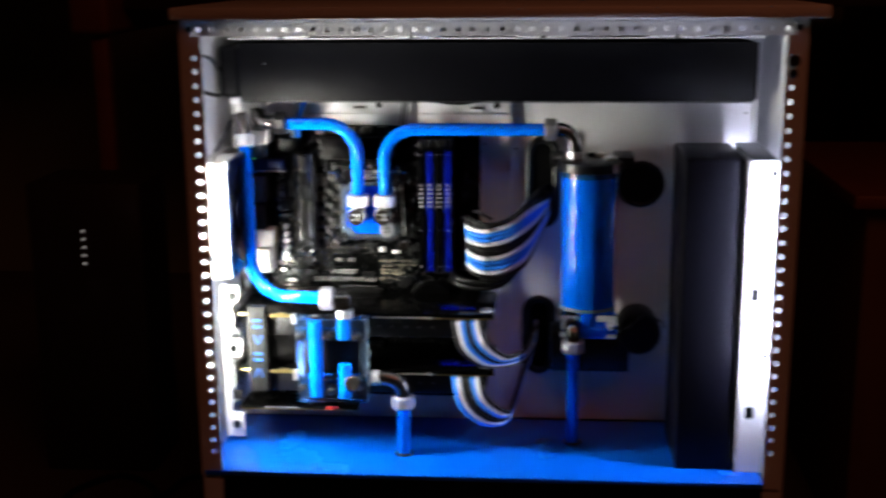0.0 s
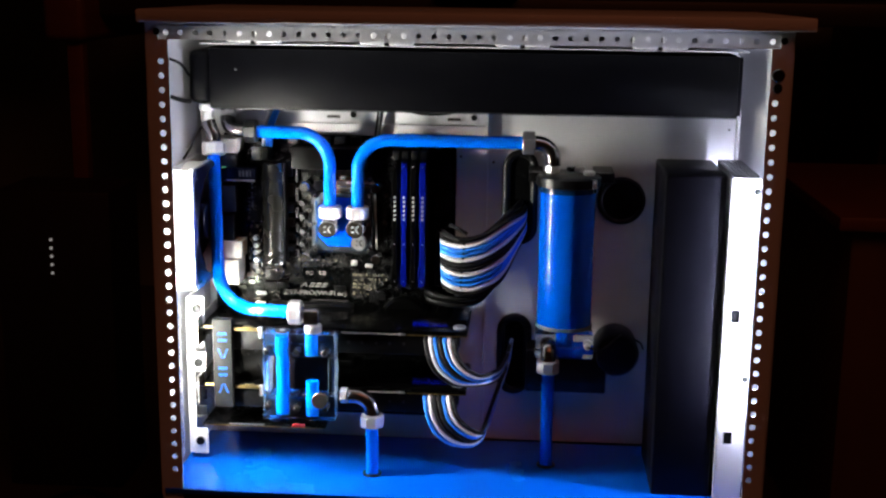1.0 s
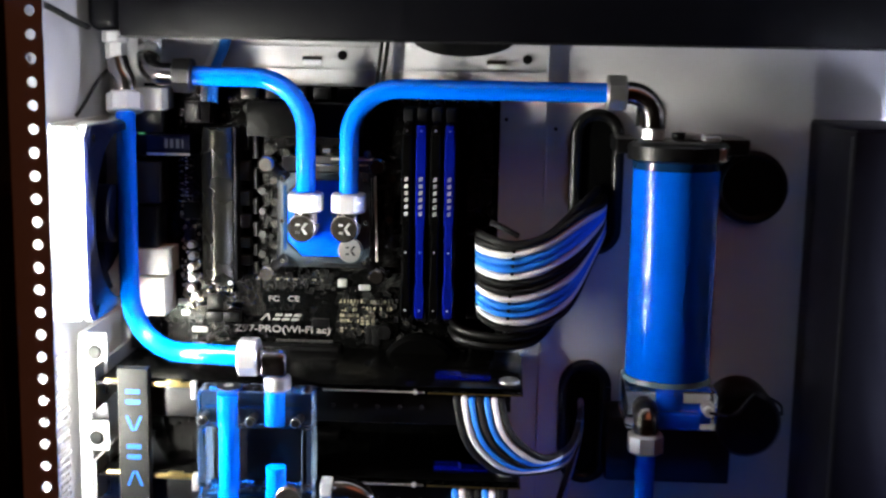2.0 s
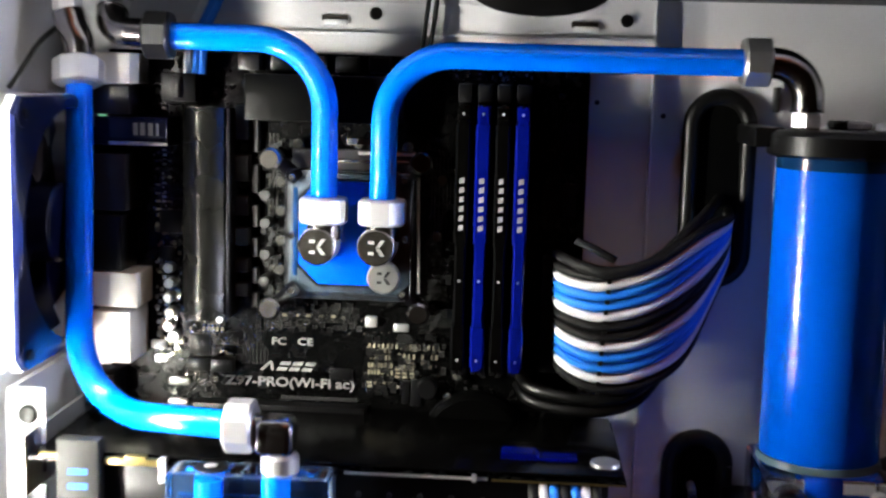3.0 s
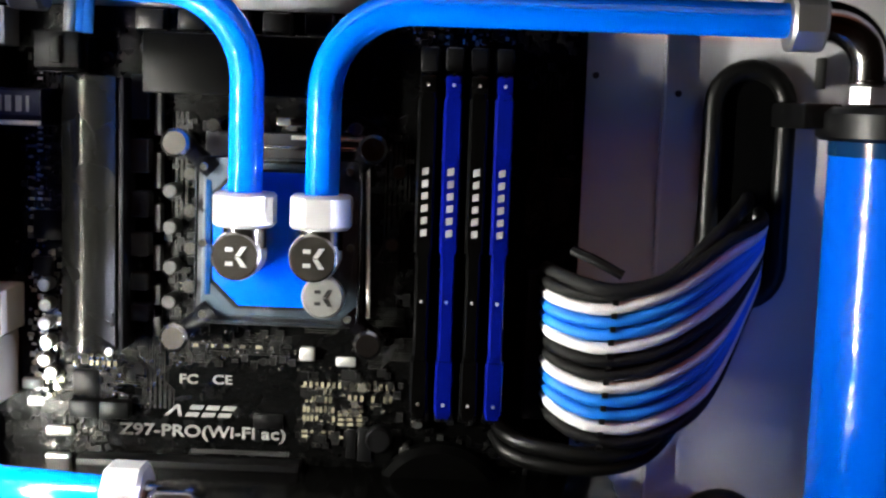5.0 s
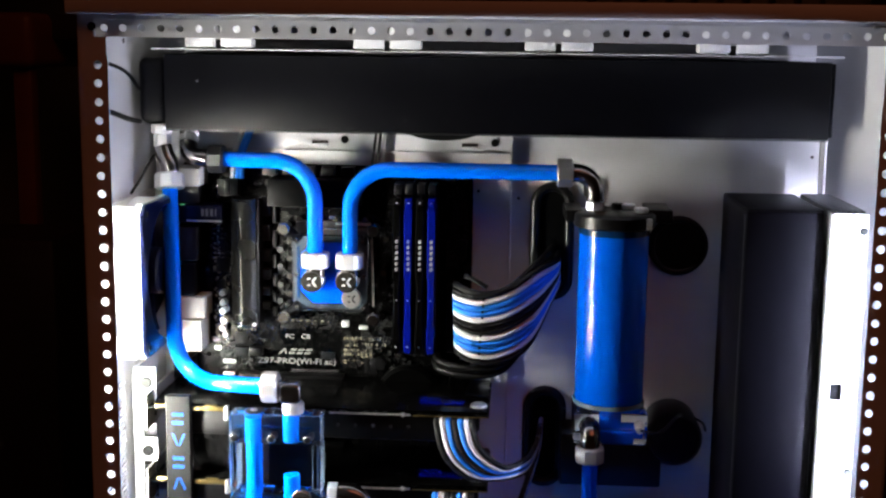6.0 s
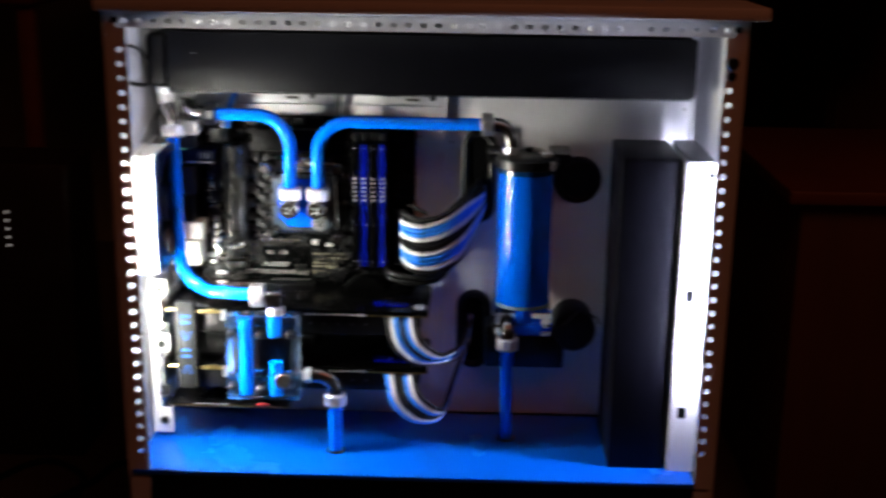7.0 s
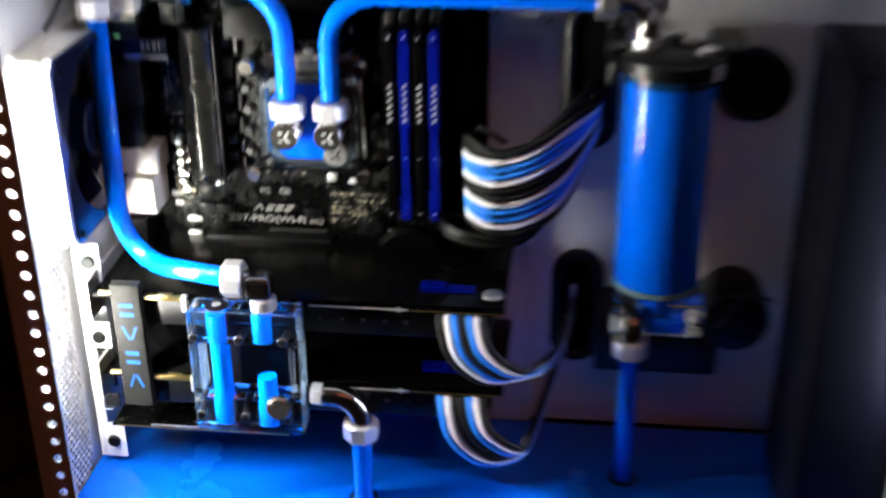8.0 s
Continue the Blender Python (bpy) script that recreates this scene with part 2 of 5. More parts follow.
def sweep_rings(pts, rs, d, seg=20, bm=None):
    """Turned shape along one straight axis d."""
    bm = bm or bmesh.new()
    n = d.orthogonal().normalized()
    b = d.cross(n)
    rings = [[bm.verts.new(Vector(p) + r * (math.cos(a) * n + math.sin(a) * b)) for a in [2 * math.pi * (k + 0.5) / seg for k in range(seg)]] for p, r in zip(pts, rs)]
    for a, c in zip(rings, rings[1:]):
        for k in range(seg):
            bm.faces.new((a[k], a[(k + 1) % seg], c[(k + 1) % seg], c[k]))
    bm.faces.new(rings[0][::-1])
    bm.faces.new(rings[-1])
    return bm


def fillet(corners, radius, steps=10):
    """A polyline with its inner corners rounded."""
    pts = [Vector(c) for c in corners]
    out = [pts[0]]
    for a, c, b in zip(pts, pts[1:], pts[2:]):
        u, v = (a - c).normalized(), (b - c).normalized()
        ang = u.angle(v)
        d = min(radius / math.tan(ang / 2), (a - c).length * 0.49 if len(pts) > 3 else (a - c).length * 0.95, (b - c).length * 0.95)
        rr = d * math.tan(ang / 2)
        centre = c + (u + v).normalized() * (rr / math.sin(ang / 2))
        s, e = c + u * d - centre, c + v * d - centre
        total = s.angle(e)
        axis = s.cross(e).normalized()
        for k in range(steps + 1):
            out.append(centre + Matrix.Rotation(total * k / steps, 3, axis) @ s)
    out.append(pts[-1])
    return out


def smooth_path(points, per=8):
    """A Catmull-Rom curve through points."""
    p = [Vector(q) for q in points]
    p = [2 * p[0] - p[1]] + p + [2 * p[-1] - p[-2]]
    out = []
    for i in range(1, len(p) - 2):
        for k in range(per):
            t = k / per
            out.append(0.5 * ((2 * p[i]) + (p[i + 1] - p[i - 1]) * t + (2 * p[i - 1] - 5 * p[i] + 4 * p[i + 1] - p[i + 2]) * t * t + (3 * p[i] - p[i - 1] - 3 * p[i + 1] + p[i + 2]) * t ** 3))
    out.append(p[-2])
    return out


def prism(outline, y0, y1, bevel=0.0, bm=None):
    """An outline of (x, z) pairs, pushed from y0 to y1."""
    tmp = bmesh.new()
    a = [tmp.verts.new((x, y0, z)) for x, z in outline]
    f = tmp.faces.new(a)
    r = bmesh.ops.extrude_face_region(tmp, geom=[f])
    bmesh.ops.translate(tmp, vec=(0, y1 - y0, 0), verts=[v for v in r["geom"] if isinstance(v, bmesh.types.BMVert)])
    if bevel:
        bmesh.ops.bevel(tmp, geom=tmp.edges[:], offset=bevel, segments=2, affect="EDGES", profile=0.5)
    return merge(bm or bmesh.new(), tmp)


def upright(outline, z0, z1, bm=None):
    """An outline of (x, y) pairs, raised from z0 to z1."""
    bm = bm or bmesh.new()
    low, high = [bm.verts.new((x, y, z0)) for x, y in outline], [bm.verts.new((x, y, z1)) for x, y in outline]
    n = len(outline)
    for k in range(n):
        bm.faces.new((low[k], low[(k + 1) % n], high[(k + 1) % n], high[k]))
    bm.faces.new(low[::-1])
    bm.faces.new(high)
    return bm


def punched(origin, u, v, w, cols, rows, du, dv, r, seg=12, bm=None, skip=()):
    """A sheet of thickness w (a vector) with cols x rows round holes, cell by cell."""
    bm = bm or bmesh.new()
    o, u, v, w = Vector(origin), Vector(u), Vector(v), Vector(w)
    for i in range(cols):
        for j in range(rows):
            c = o + u * du * (i + 0.5) + v * dv * (j + 0.5)
            ring_in, ring_out = [], []
            for k in range(seg):
                a = 2 * math.pi * (k + 0.5) / seg
                ca, sa = math.cos(a), math.sin(a)
                s = min(du / 2 / max(1e-9, abs(ca)), dv / 2 / max(1e-9, abs(sa)))
                ring_in.append(c + r * (ca * u + sa * v))
                ring_out.append(c + s * (ca * u + sa * v))
            corners = [c + sx * du / 2 * u + sy * dv / 2 * v for sx, sy in ((1, 1), (-1, 1), (-1, -1), (1, -1))]
            if (i, j) in skip:
                q = [[bm.verts.new(p + e) for p in corners] for e in (Vector(), w)]
                bm.faces.new(q[0])
                bm.faces.new(q[1][::-1])
                continue
            vin = [[bm.verts.new(p + e) for p in ring_in] for e in (Vector(), w)]
            vout = [[bm.verts.new(p + e) for p in ring_out] for e in (Vector(), w)]
            vc = [[bm.verts.new(p + e) for p in corners] for e in (Vector(), w)]
            for k in range(seg):
                k2 = (k + 1) % seg
                a0 = 360 * (k + 0.5) / seg
                a1 = 360 * (k + 1.5) / seg
                for s in (0, 1):
                    f = [vin[s][k], vout[s][k], vout[s][k2], vin[s][k2]]
                    edge = math.degrees(math.atan2(dv, du))
                    for q, ac in enumerate((edge, 180 - edge, 180 + edge, 360 - edge)):
                        if a0 < ac < a1:
                            f = [vin[s][k], vout[s][k], vc[s][q], vout[s][k2], vin[s][k2]]
                    bm.faces.new(f)
                bm.faces.new((vin[0][k], vin[0][k2], vin[1][k2], vin[1][k]))
    bmesh.ops.remove_doubles(bm, verts=bm.verts, dist=0.00002)
    return bm


FZ = 0.2063          # top of the blue floor sheet
XL, XR = -0.156, 0.4225   # inner faces of the case's side walls
YF, YB = -0.156, 0.12      # front flange and far side of the case
ZT = 0.6565

# ---------------------------------------------------------------- room
single("floor", box(-3, 3, -3.2, 2.6, -0.05, 0.0), CARPET, "dark brown carpet in an unlit room", "floor", kind="structure")
single("wall_back", box(-3, 3, 1.45, 1.55, 0, 2.5), WALL, "brown painted wall behind the desk", "wall", kind="structure")
single("wall_left", box(-3.1, -3, -3.2, 2.6, 0, 2.5), WALL, "brown painted side wall", "wall", kind="structure")
single("wall_right", box(3, 3.1, -3.2, 2.6, 0, 2.5), WALL, "brown painted side wall", "wall", kind="structure")
single("wall_front", box(-3, 3, -3.3, -3.2, 0, 2.5), WALL, "brown painted wall", "wall", kind="structure")
single("ceiling", box(-3.1, 3.1, -3.3, 2.6, 2.5, 2.6), WALL, "plain ceiling in the dark", "ceiling", kind="structure")


# ---------------------------------------------------------------- computer case
case = thing("computer_case", (0.13, -0.02, 0.0), "white powder-coated tower case with punched front flanges, side panel removed", "computer case")
T = 0.0016


def build_case():
    # outer skins
    part("rear_wall", box(XL - T, XL, YF, YB, 0.372, ZT), WHITE, case)
    b = box(XL - T, XL, YF + 0.0754, YB, 0.02, 0.372)
    box(XL - T, XL, YF, YF + 0.0754, 0.02, 0.2, bm=b)
    part("rear_wall_lower", b, WHITE, case)
    v = bmesh.new()
    for row in range(36):
        shift = 0.00268 * (row % 2)
        merge(v, punched((XL - T, YF + 0.003 + shift, 0.2 + row * 0.00478), (0, 1, 0), (0, 0, 1), (T, 0, 0), 13, 1, 0.00536, 0.00478, 0.00205, 8))
    for row in range(36):
        y = YF + 0.003 + (0.06968 if row % 2 == 0 else 0)
        box(XL - T, XL, y, y + 0.00268, 0.2 + row * 0.00478, 0.2 + (row + 1) * 0.00478, bm=v)
    part("vent_plate", v, WHITE, case, "white steel vent plate punched with staggered small holes")
    part("front_wall", box(XR, XR + T, YF, YB, 0.02, ZT), WHITE, case)
    part("far_panel", box(XL, XR, YB - T, YB, 0.02, ZT), WHITE, case)
    part("case_bottom", box(XL, XR, YF, YB - T, 0.02, 0.024), BLACK, case)
    for x in (-0.12, 0.38):
        for y in (-0.12, 0.08):
            part("foot", rod((x, y, 0), (x, y, 0.02), 0.018, chamfer=0.002), RUBBER, case)
    part("top_plate", box(XL, XR, YF + 0.02, YB - T, 0.6545, ZT), WHITE, case)
    part("lid", box(-0.1622, 0.4395, -0.168, YB + 0.008, 0.658, 0.6695, 0.0016), WHITE, case, "white lid catching dim orange room light")
    # mainboard tray and the wall behind the reservoir
    part("tray", box(-0.152, 0.1505, 0.006, 0.0076, FZ, 0.5735), WHITE, case)
    b = box(0.1505, 0.152, 0.006, 0.0125, FZ, 0.5735)
    box(0.152, 0.405, 0.0112, 0.0128, FZ, 0.5735, bm=b)
    box(0.405, 0.4066, -0.004, 0.0128, 0.5235, 0.5735, bm=b)
    part("back_panel", b, WHITE, case)
    # front flanges: punched strips
    n = 31
    part("rear_flange", punched((-0.1505, YF, 0.6293 - n * 0.01321), (1, 0, 0), (0, 0, 1), (0, T, 0), 1, n, 0.0135, 0.01321, 0.0030, 14), WHITE, case, "white flange with a row of round holes")
    b = box(-0.1576, -0.1505, YF, YF + T, 0.02, 0.6424)
    box(-0.1505, -0.137, YF, YF + T, 0.6293, 0.6424, bm=b)
    box(-0.1505, -0.137, YF, YF + T, 0.02, 0.6293 - n * 0.01321, bm=b)
    box(-0.1386, -0.137, YF + T, YF + 0.004, FZ - 0.02, 0.641, bm=b)
    part("rear_flange_edge", b, WHITE, case)
    n = 28
    part("front_flange", punched((0.4046, YF, 0.6015 - n * 0.01321), (1, 0, 0), (0, 0, 1), (0, T, 0), 1, n, 0.0105, 0.01321, 0.0030, 14), WHITE, case, "white flange with a row of round holes")
    b = box(0.4151, 0.4241, YF, YF + T, 0.02, 0.6424)
    box(0.4046, 0.4151, YF, YF + T, 0.6015, 0.6424, bm=b)
    box(0.4046, 0.4151, YF, YF + T, 0.02, 0.6015 - n * 0.01321, bm=b)
    part("front_flange_edge", b, WHITE, case)
    n = 41
    part("top_flange", punched((-0.1456, YF + 0.0030, 0.6424), (1, 0, 0), Vector((0, -0.0030, 0.0125)).normalized(), (0, T, 0), n, 1, 0.01359, 0.01285, 0.0027, 14), WHITE, case, "white flange with a row of round holes")
    b = box(-0.1576, -0.1456, YF, YF + T, 0.6424, 0.658)
    box(-0.1456, 0.4116, YF, YF + T, 0.6549, 0.658, bm=b)
    box(0.4116, 0.4241, YF, YF + T, 0.6424, 0.658, bm=b)
    box(-0.137, 0.4046, YF + 0.0047, YF + 0.013, 0.6424, 0.644, bm=b)
    part("top_flange_edge", b, WHITE, case)
    for x, z in ((-0.1468, 0.6495), (0.4145, 0.6495)):
        part("corner_socket", rod((x, YF - 0.0003, z), (x, YF - 0.0012, z), 0.0032, chamfer=0.0004), RUBBER, case, "black corner hole plug")
    b = rod((0.4112, YF - 0.0003, 0.6195), (0.4112, YF - 0.003, 0.6195), 0.0058, chamfer=0.001)
    part("latch_stud", b, CHROME, case, "dark panel latch stud")
    part("latch_stud", rod((0.4113, YF - 0.0003, 0.608), (0.4113, YF - 0.002, 0.608), 0.0042, chamfer=0.0008), RUBBER, case)
    # slotted strip beside the black box
    b = bmesh.new()
    xs0, xs1, yy = 0.3838, 0.4083, -0.1285
    slots = [(0.3910, 0.0063), (0.2693, 0.0063)]
    zc = [FZ]
    for z, h in sorted(slots):
        zc += [z - h, z + h]
    zc.append(0.5234)
    for k in range(0, len(zc), 2):
        box(xs0, xs1, yy, yy + T, zc[k], zc[k + 1], bm=b)
    for z, h in slots:
        box(xs0, 0.3884, yy, yy + T, z - h, z + h, bm=b)
        box(0.3970, xs1, yy, yy + T, z - h, z + h, bm=b)
    box(xs0, xs0 + T, yy + T, -0.02, FZ, 0.5234, bm=b)
    part("bay_strip", b, WHITE, case, "white slotted bay strip, brightly lit")
    part("bay_edge", box(xs0 - 0.0022, xs0 - 0.0004, yy - 0.0008, yy + 0.006, FZ, 0.5230, 0.0004), WHITE, case)
    for z, h in slots:
        part("slot_back", box(0.3875, 0.3980, yy + 0.0030, yy + 0.0040, z - h - 0.001, z + h + 0.001), BLACK, case)
    part("bay_top", punched((xs0, -0.126, 0.5236), (1, 0, 0), (0, 1, 0), (0, 0, 0.0012), 5, 14, 0.0048, 0.0078, 0.0018, 8), DARK_METAL, case)
    for z in (0.5110, 0.3297):
        part("bay_screw", rod((0.4052, yy - 0.0003, z), (0.4052, yy - 0.002, z), 0.003, 14, chamfer=0.0006), PLASTIC, case)
    # radiator rails under the top
    for k in range(4):
        x = -0.105 + k * 0.132
        part("radiator_rail", box(x, x + 0.0235, -0.066, -0.05, 0.6362, 0.6545, 0.0008), WHITE, case)
        part("radiator_rail", box(x + 0.0280, x + 0.052, -0.066, -0.05, 0.6362, 0.6545, 0.0008), WHITE, case)
        part("rail_clip", box(x + 0.0232, x + 0.0283, -0.064, -0.052, 0.6345, 0.6420, 0.0006), PLASTIC, case)
    part("radiator_shelf", box(-0.137, 0.404, -0.049, 0.08, 0.6335, 0.6345), WHITE, case)
    # the sheet that divides the case
    part("floor_sheet", box(-0.1545, 0.405, -0.1575, 0.0055, FZ - 0.005, FZ, 0.0006), BLUE_FLOOR, case, "glossy blue acrylic dividing sheet")
    part("shroud_panel", box(-0.1545, 0.4200, -0.1420, -0.1400, 0.026, FZ - 0.0094), BLACK, case, "black panel under the blue sheet")
    part("floor_shelf", box(-0.1545, 0.42, -0.156, 0.118, FZ - 0.009, FZ - 0.0054), BLACK, case)


build_case()


def led_strip(x, y, turned, z0, z1, count, material, label):
    """A thin strip of lights just inside a flange; turned: degrees from facing the far side."""
    strip = thing("led_strip", (x, y, z0), label, "light strip", "case lights")
    turn = Matrix.Translation((x, y, 0)) @ Matrix.Rotation(radians(turned), 4, "Z")
    b = box(-0.0036, 0.0036, -0.0010, 0, z0, z1)
    bmesh.ops.transform(b, matrix=turn, verts=b.verts)
    part("ribbon", b, SLEEVE_WHITE, strip)
    for k in range(count):
        z = z0 + (k + 0.5) * (z1 - z0) / count
        b = box(-0.0024, 0.0024, 0.0001, 0.0011, z - 0.0024, z + 0.0024, 0.0002)
        bmesh.ops.transform(b, matrix=turn, verts=b.verts)
        chip = part("led_chip", b, SLEEVE_WHITE, strip)
        b = box(-0.0016, 0.0016, 0.0011, 0.0012, z - 0.0016, z + 0.0016)
        bmesh.ops.transform(b, matrix=turn, verts=b.verts)
        part("lit_window", b, material, chip, "lit white window")


led_strip(-0.1515, YF + 0.0048, -69, 0.300, 0.5250, 18, LED_L, "lit warm white light strip behind a case flange")
led_strip(0.4188, YF + 0.0062, 55, 0.300, 0.5250, 18, LED_R, "lit cool white light strip behind a case flange")


# ---------------------------------------------------------------- radiator
def radiator():
    rad = thing("radiator", (0.13, 0.012, 0.57), "black painted top radiator with rounded end tank", "radiator")
    part("core", box(-0.127, 0.3955, -0.051, 0.075, 0.5705, 0.630, 0.0012), RAD_BLACK, rad)
    part("lower_rim", box(-0.1272, 0.3957, -0.0514, -0.0500, 0.5694, 0.5704, 0.0003), DARK_METAL, rad)
    part("end_tank", box(-0.1500, -0.1275, -0.046, 0.07, 0.574, 0.6275, 0.007, seg=4), RAD_BLACK, rad, "rounded black end tank")
    part("end_plate", box(0.3958, 0.3985, -0.049, 0.073, 0.572, 0.629, 0.001), RAD_BLACK, rad)
    part("screw", rod((-0.100, -0.0512, 0.609), (-0.100, -0.0520, 0.609), 0.0008, 8), SILVER, rad)
    part("port", rod((-0.1334, -0.038, 0.574), (-0.1334, -0.038, 0.5662), 0.0085, 8, chamfer=0.001), SILVER, rad)
    part("port", rod((-0.115, -0.02, 0.5705), (-0.115, -0.02, 0.563), 0.0085, 8, chamfer=0.001), CHROME, rad)
    return rad


radiator()

# ---------------------------------------------------------------- black box by the case front
def bay_box():
    b = thing("bay_cover", (0.354, -0.07, FZ), "tall matt black steel box standing on the blue sheet", "drive box")
    part("shell", box(0.3225, 0.3785, -0.124, -0.018, FZ, 0.5235, 0.0014), BOX_BLACK, b)
    part("top_lip", box(0.3232, 0.3778, -0.1232, -0.0188, 0.5236, 0.5246, 0.0004), BOX_BLACK, b)
    part("rib", box(0.3219, 0.3224, -0.1205, -0.1180, FZ + 0.004, 0.520), DARK_METAL, b)
    return b


bay_box()


# ---------------------------------------------------------------- rear fan
def rear_fan():
    x0, x1, cy, cz, h = -0.1555, -0.1275, -0.0560, 0.4565, 0.0605
    f = thing("case_fan", (x0, cy, cz - h), "white-framed case fan with dark blue blades, at rest", "fan")
    seg = 48
    b = bmesh.new()
    # frame: square outside, round inside
    def ring(x, r, square):
        out = []
        for k in range(seg):
            a = 2 * math.pi * (k + 0.5) / seg
            c, s = math.cos(a), math.sin(a)
            q = min(1 / abs(c), 1 / abs(s)) * r if square else r
            if square:
                q = min(q, r * 1.33)
            out.append(b.verts.new((x, cy + q * c, cz + q * s)))
        return out
    rings = [ring(x0, h, True), ring(x0 + 0.004, h, True), ring(x0 + 0.0045, h * 0.985, False), ring(x1 - 0.0065, h * 0.985, False), ring(x1 - 0.006, h, True), ring(x1 - 0.002, h, True), ring(x1 - 0.002, h * 0.955, False), ring(x0, h * 0.955, False)]
    for a, c in zip(rings, rings[1:] + rings[:1]):
        for k in range(seg):
            b.faces.new((a[k], a[(k + 1) % seg], c[(k + 1) % seg], c[k]))
    part("frame", b, FAN_WHITE, f)
    b = bmesh.new()
    rings = [ring(x1 - 0.0019, h * 0.996, True), ring(x1 + 0.0002, h * 0.985, True), ring(x1 + 0.0022, h * 0.965, False), ring(x1 + 0.0022, h * 0.900, False), ring(x1 - 0.0019, h * 0.900, False)]
    for a, c in zip(rings, rings[1:] + rings[:1]):
        for k in range(seg):
            b.faces.new((a[k], a[(k + 1) % seg], c[(k + 1) % seg], c[k]))
    part("face_ring", b, FAN_FACE, f, "dark blue face ring")
    hub = part("motor_hub", rod((x0 + 0.002, cy, cz), (x1 - 0.002, cy, cz), 0.019, 28, chamfer=0.0015), FAN_BLADE, f)
    for k in range(7):
        b = bmesh.new()
        rows = []
        for i in range(7):
            r = 0.018 + (h * 0.94 - 0.018) * i / 6
            tw = 0.9 - 0.35 * i / 6
            a0 = 2 * math.pi * k / 7 + 0.25 * i / 6
            row = []
            for j in range(5):
                s = (j / 4 - 0.5) * (0.62 + 0.1 * i / 6)
                a = a0 + s * math.cos(tw) * 1.1
                row.append(b.verts.new((-0.144 + s * math.sin(tw) * 0.022, cy + r * math.cos(a), cz + r * math.sin(a))))
            rows.append(row)
        fs = [b.faces.new((p[j], p[j + 1], q[j + 1], q[j])) for p, q in zip(rows, rows[1:]) for j in range(4)]
        bmesh.ops.solidify(b, geom=fs, thickness=0.0012)
        part("blade", b, FAN_BLADE, hub)
    for sy in (-1, 1):
        for sz in (-1, 1):
            py, pz = cy + sy * 0.0525, cz + sz * 0.0525
            pad = part("corner_pad", rod((x1 + 0.0001, py, pz), (x1 + 0.0014, py, pz), 0.0062, 18, chamfer=0.0006), FAN_FACE, f)
            part("screw", rod((x1 + 0.0015, py, pz), (x1 + 0.0030, py, pz), 0.0026, 12, chamfer=0.0005), PLASTIC, pad)
    # ribs between the two flanges at the corners
    for sy in (-1, 1):
        for sz in (-1, 1):
            part("corner_post", box(x0 + 0.0042, x1 - 0.0062, cy + sy * 0.0565 - 0.0036, cy + sy * 0.0565 + 0.0036, cz + sz * 0.0510 - 0.0085, cz + sz * 0.0510 + 0.0085, 0.0015), FAN_WHITE, f)
    part("finger_guard", rod((x0 - 0.0005, cy, cz), (x0 + 0.001, cy, cz), 0.056, 40), DARK, f)
    return f


rear_fan()


# ---------------------------------------------------------------- expansion slot bracket
def slot_bracket():
    s = thing("slot_bracket", (-0.144, -0.09, FZ), "white steel expansion slot bracket with thumb screws", "slot bracket")
    b = box(-0.1550, -0.1535, -0.078, 0.005, 0.21, 0.372)
    part("slot_wall", b, WHITE, s)
    for z0, z1 in ((0.352, 0.379), (0.300, 0.320), (0.210, 0.238)):
        part("bracket_tab", box(-0.1500, -0.1345, -0.0815, -0.0795, z0, z1, 0.0006), WHITE, s)
    part("bracket_rail", box(-0.1500, -0.1462, -0.0817, -0.0793, 0.2382, 0.3518), WHITE, s)
    part("bracket_web", box(-0.1530, -0.1502, -0.0813, 0.0, 0.2105, 0.3785), WHITE, s)
    for z0 in (0.3435, 0.3265, 0.291, 0.2745, 0.257):
        part("slot_cover", box(-0.1460, -0.1350, -0.0805, -0.0790, z0 - 0.0055, z0 + 0.0055, 0.0006), DARK_METAL, s)
        part("slot_cover_lip", box(-0.1462, -0.1400, -0.0822, -0.0806, z0 - 0.007, z0 - 0.0062, 0.0002), STEEL, s)
    for z in (0.3665, 0.3095, 0.2245):
        part("thumb_screw", rod((-0.1423, -0.0817, z), (-0.1423, -0.0850, z), 0.0046, 16, chamfer=0.0008), PLASTIC, s, "dark thumb screw")
    return s


slots = slot_bracket()
slots.matrix_world = Matrix.Translation((0.0030, 0.004, 0.002)) @ slots.matrix_world


# ---------------------------------------------------------------- mainboard
board = thing("mainboard", (0.0, 0.003, 0.236), "black mainboard crowded with chips, heatsinks and connectors", "mainboard")


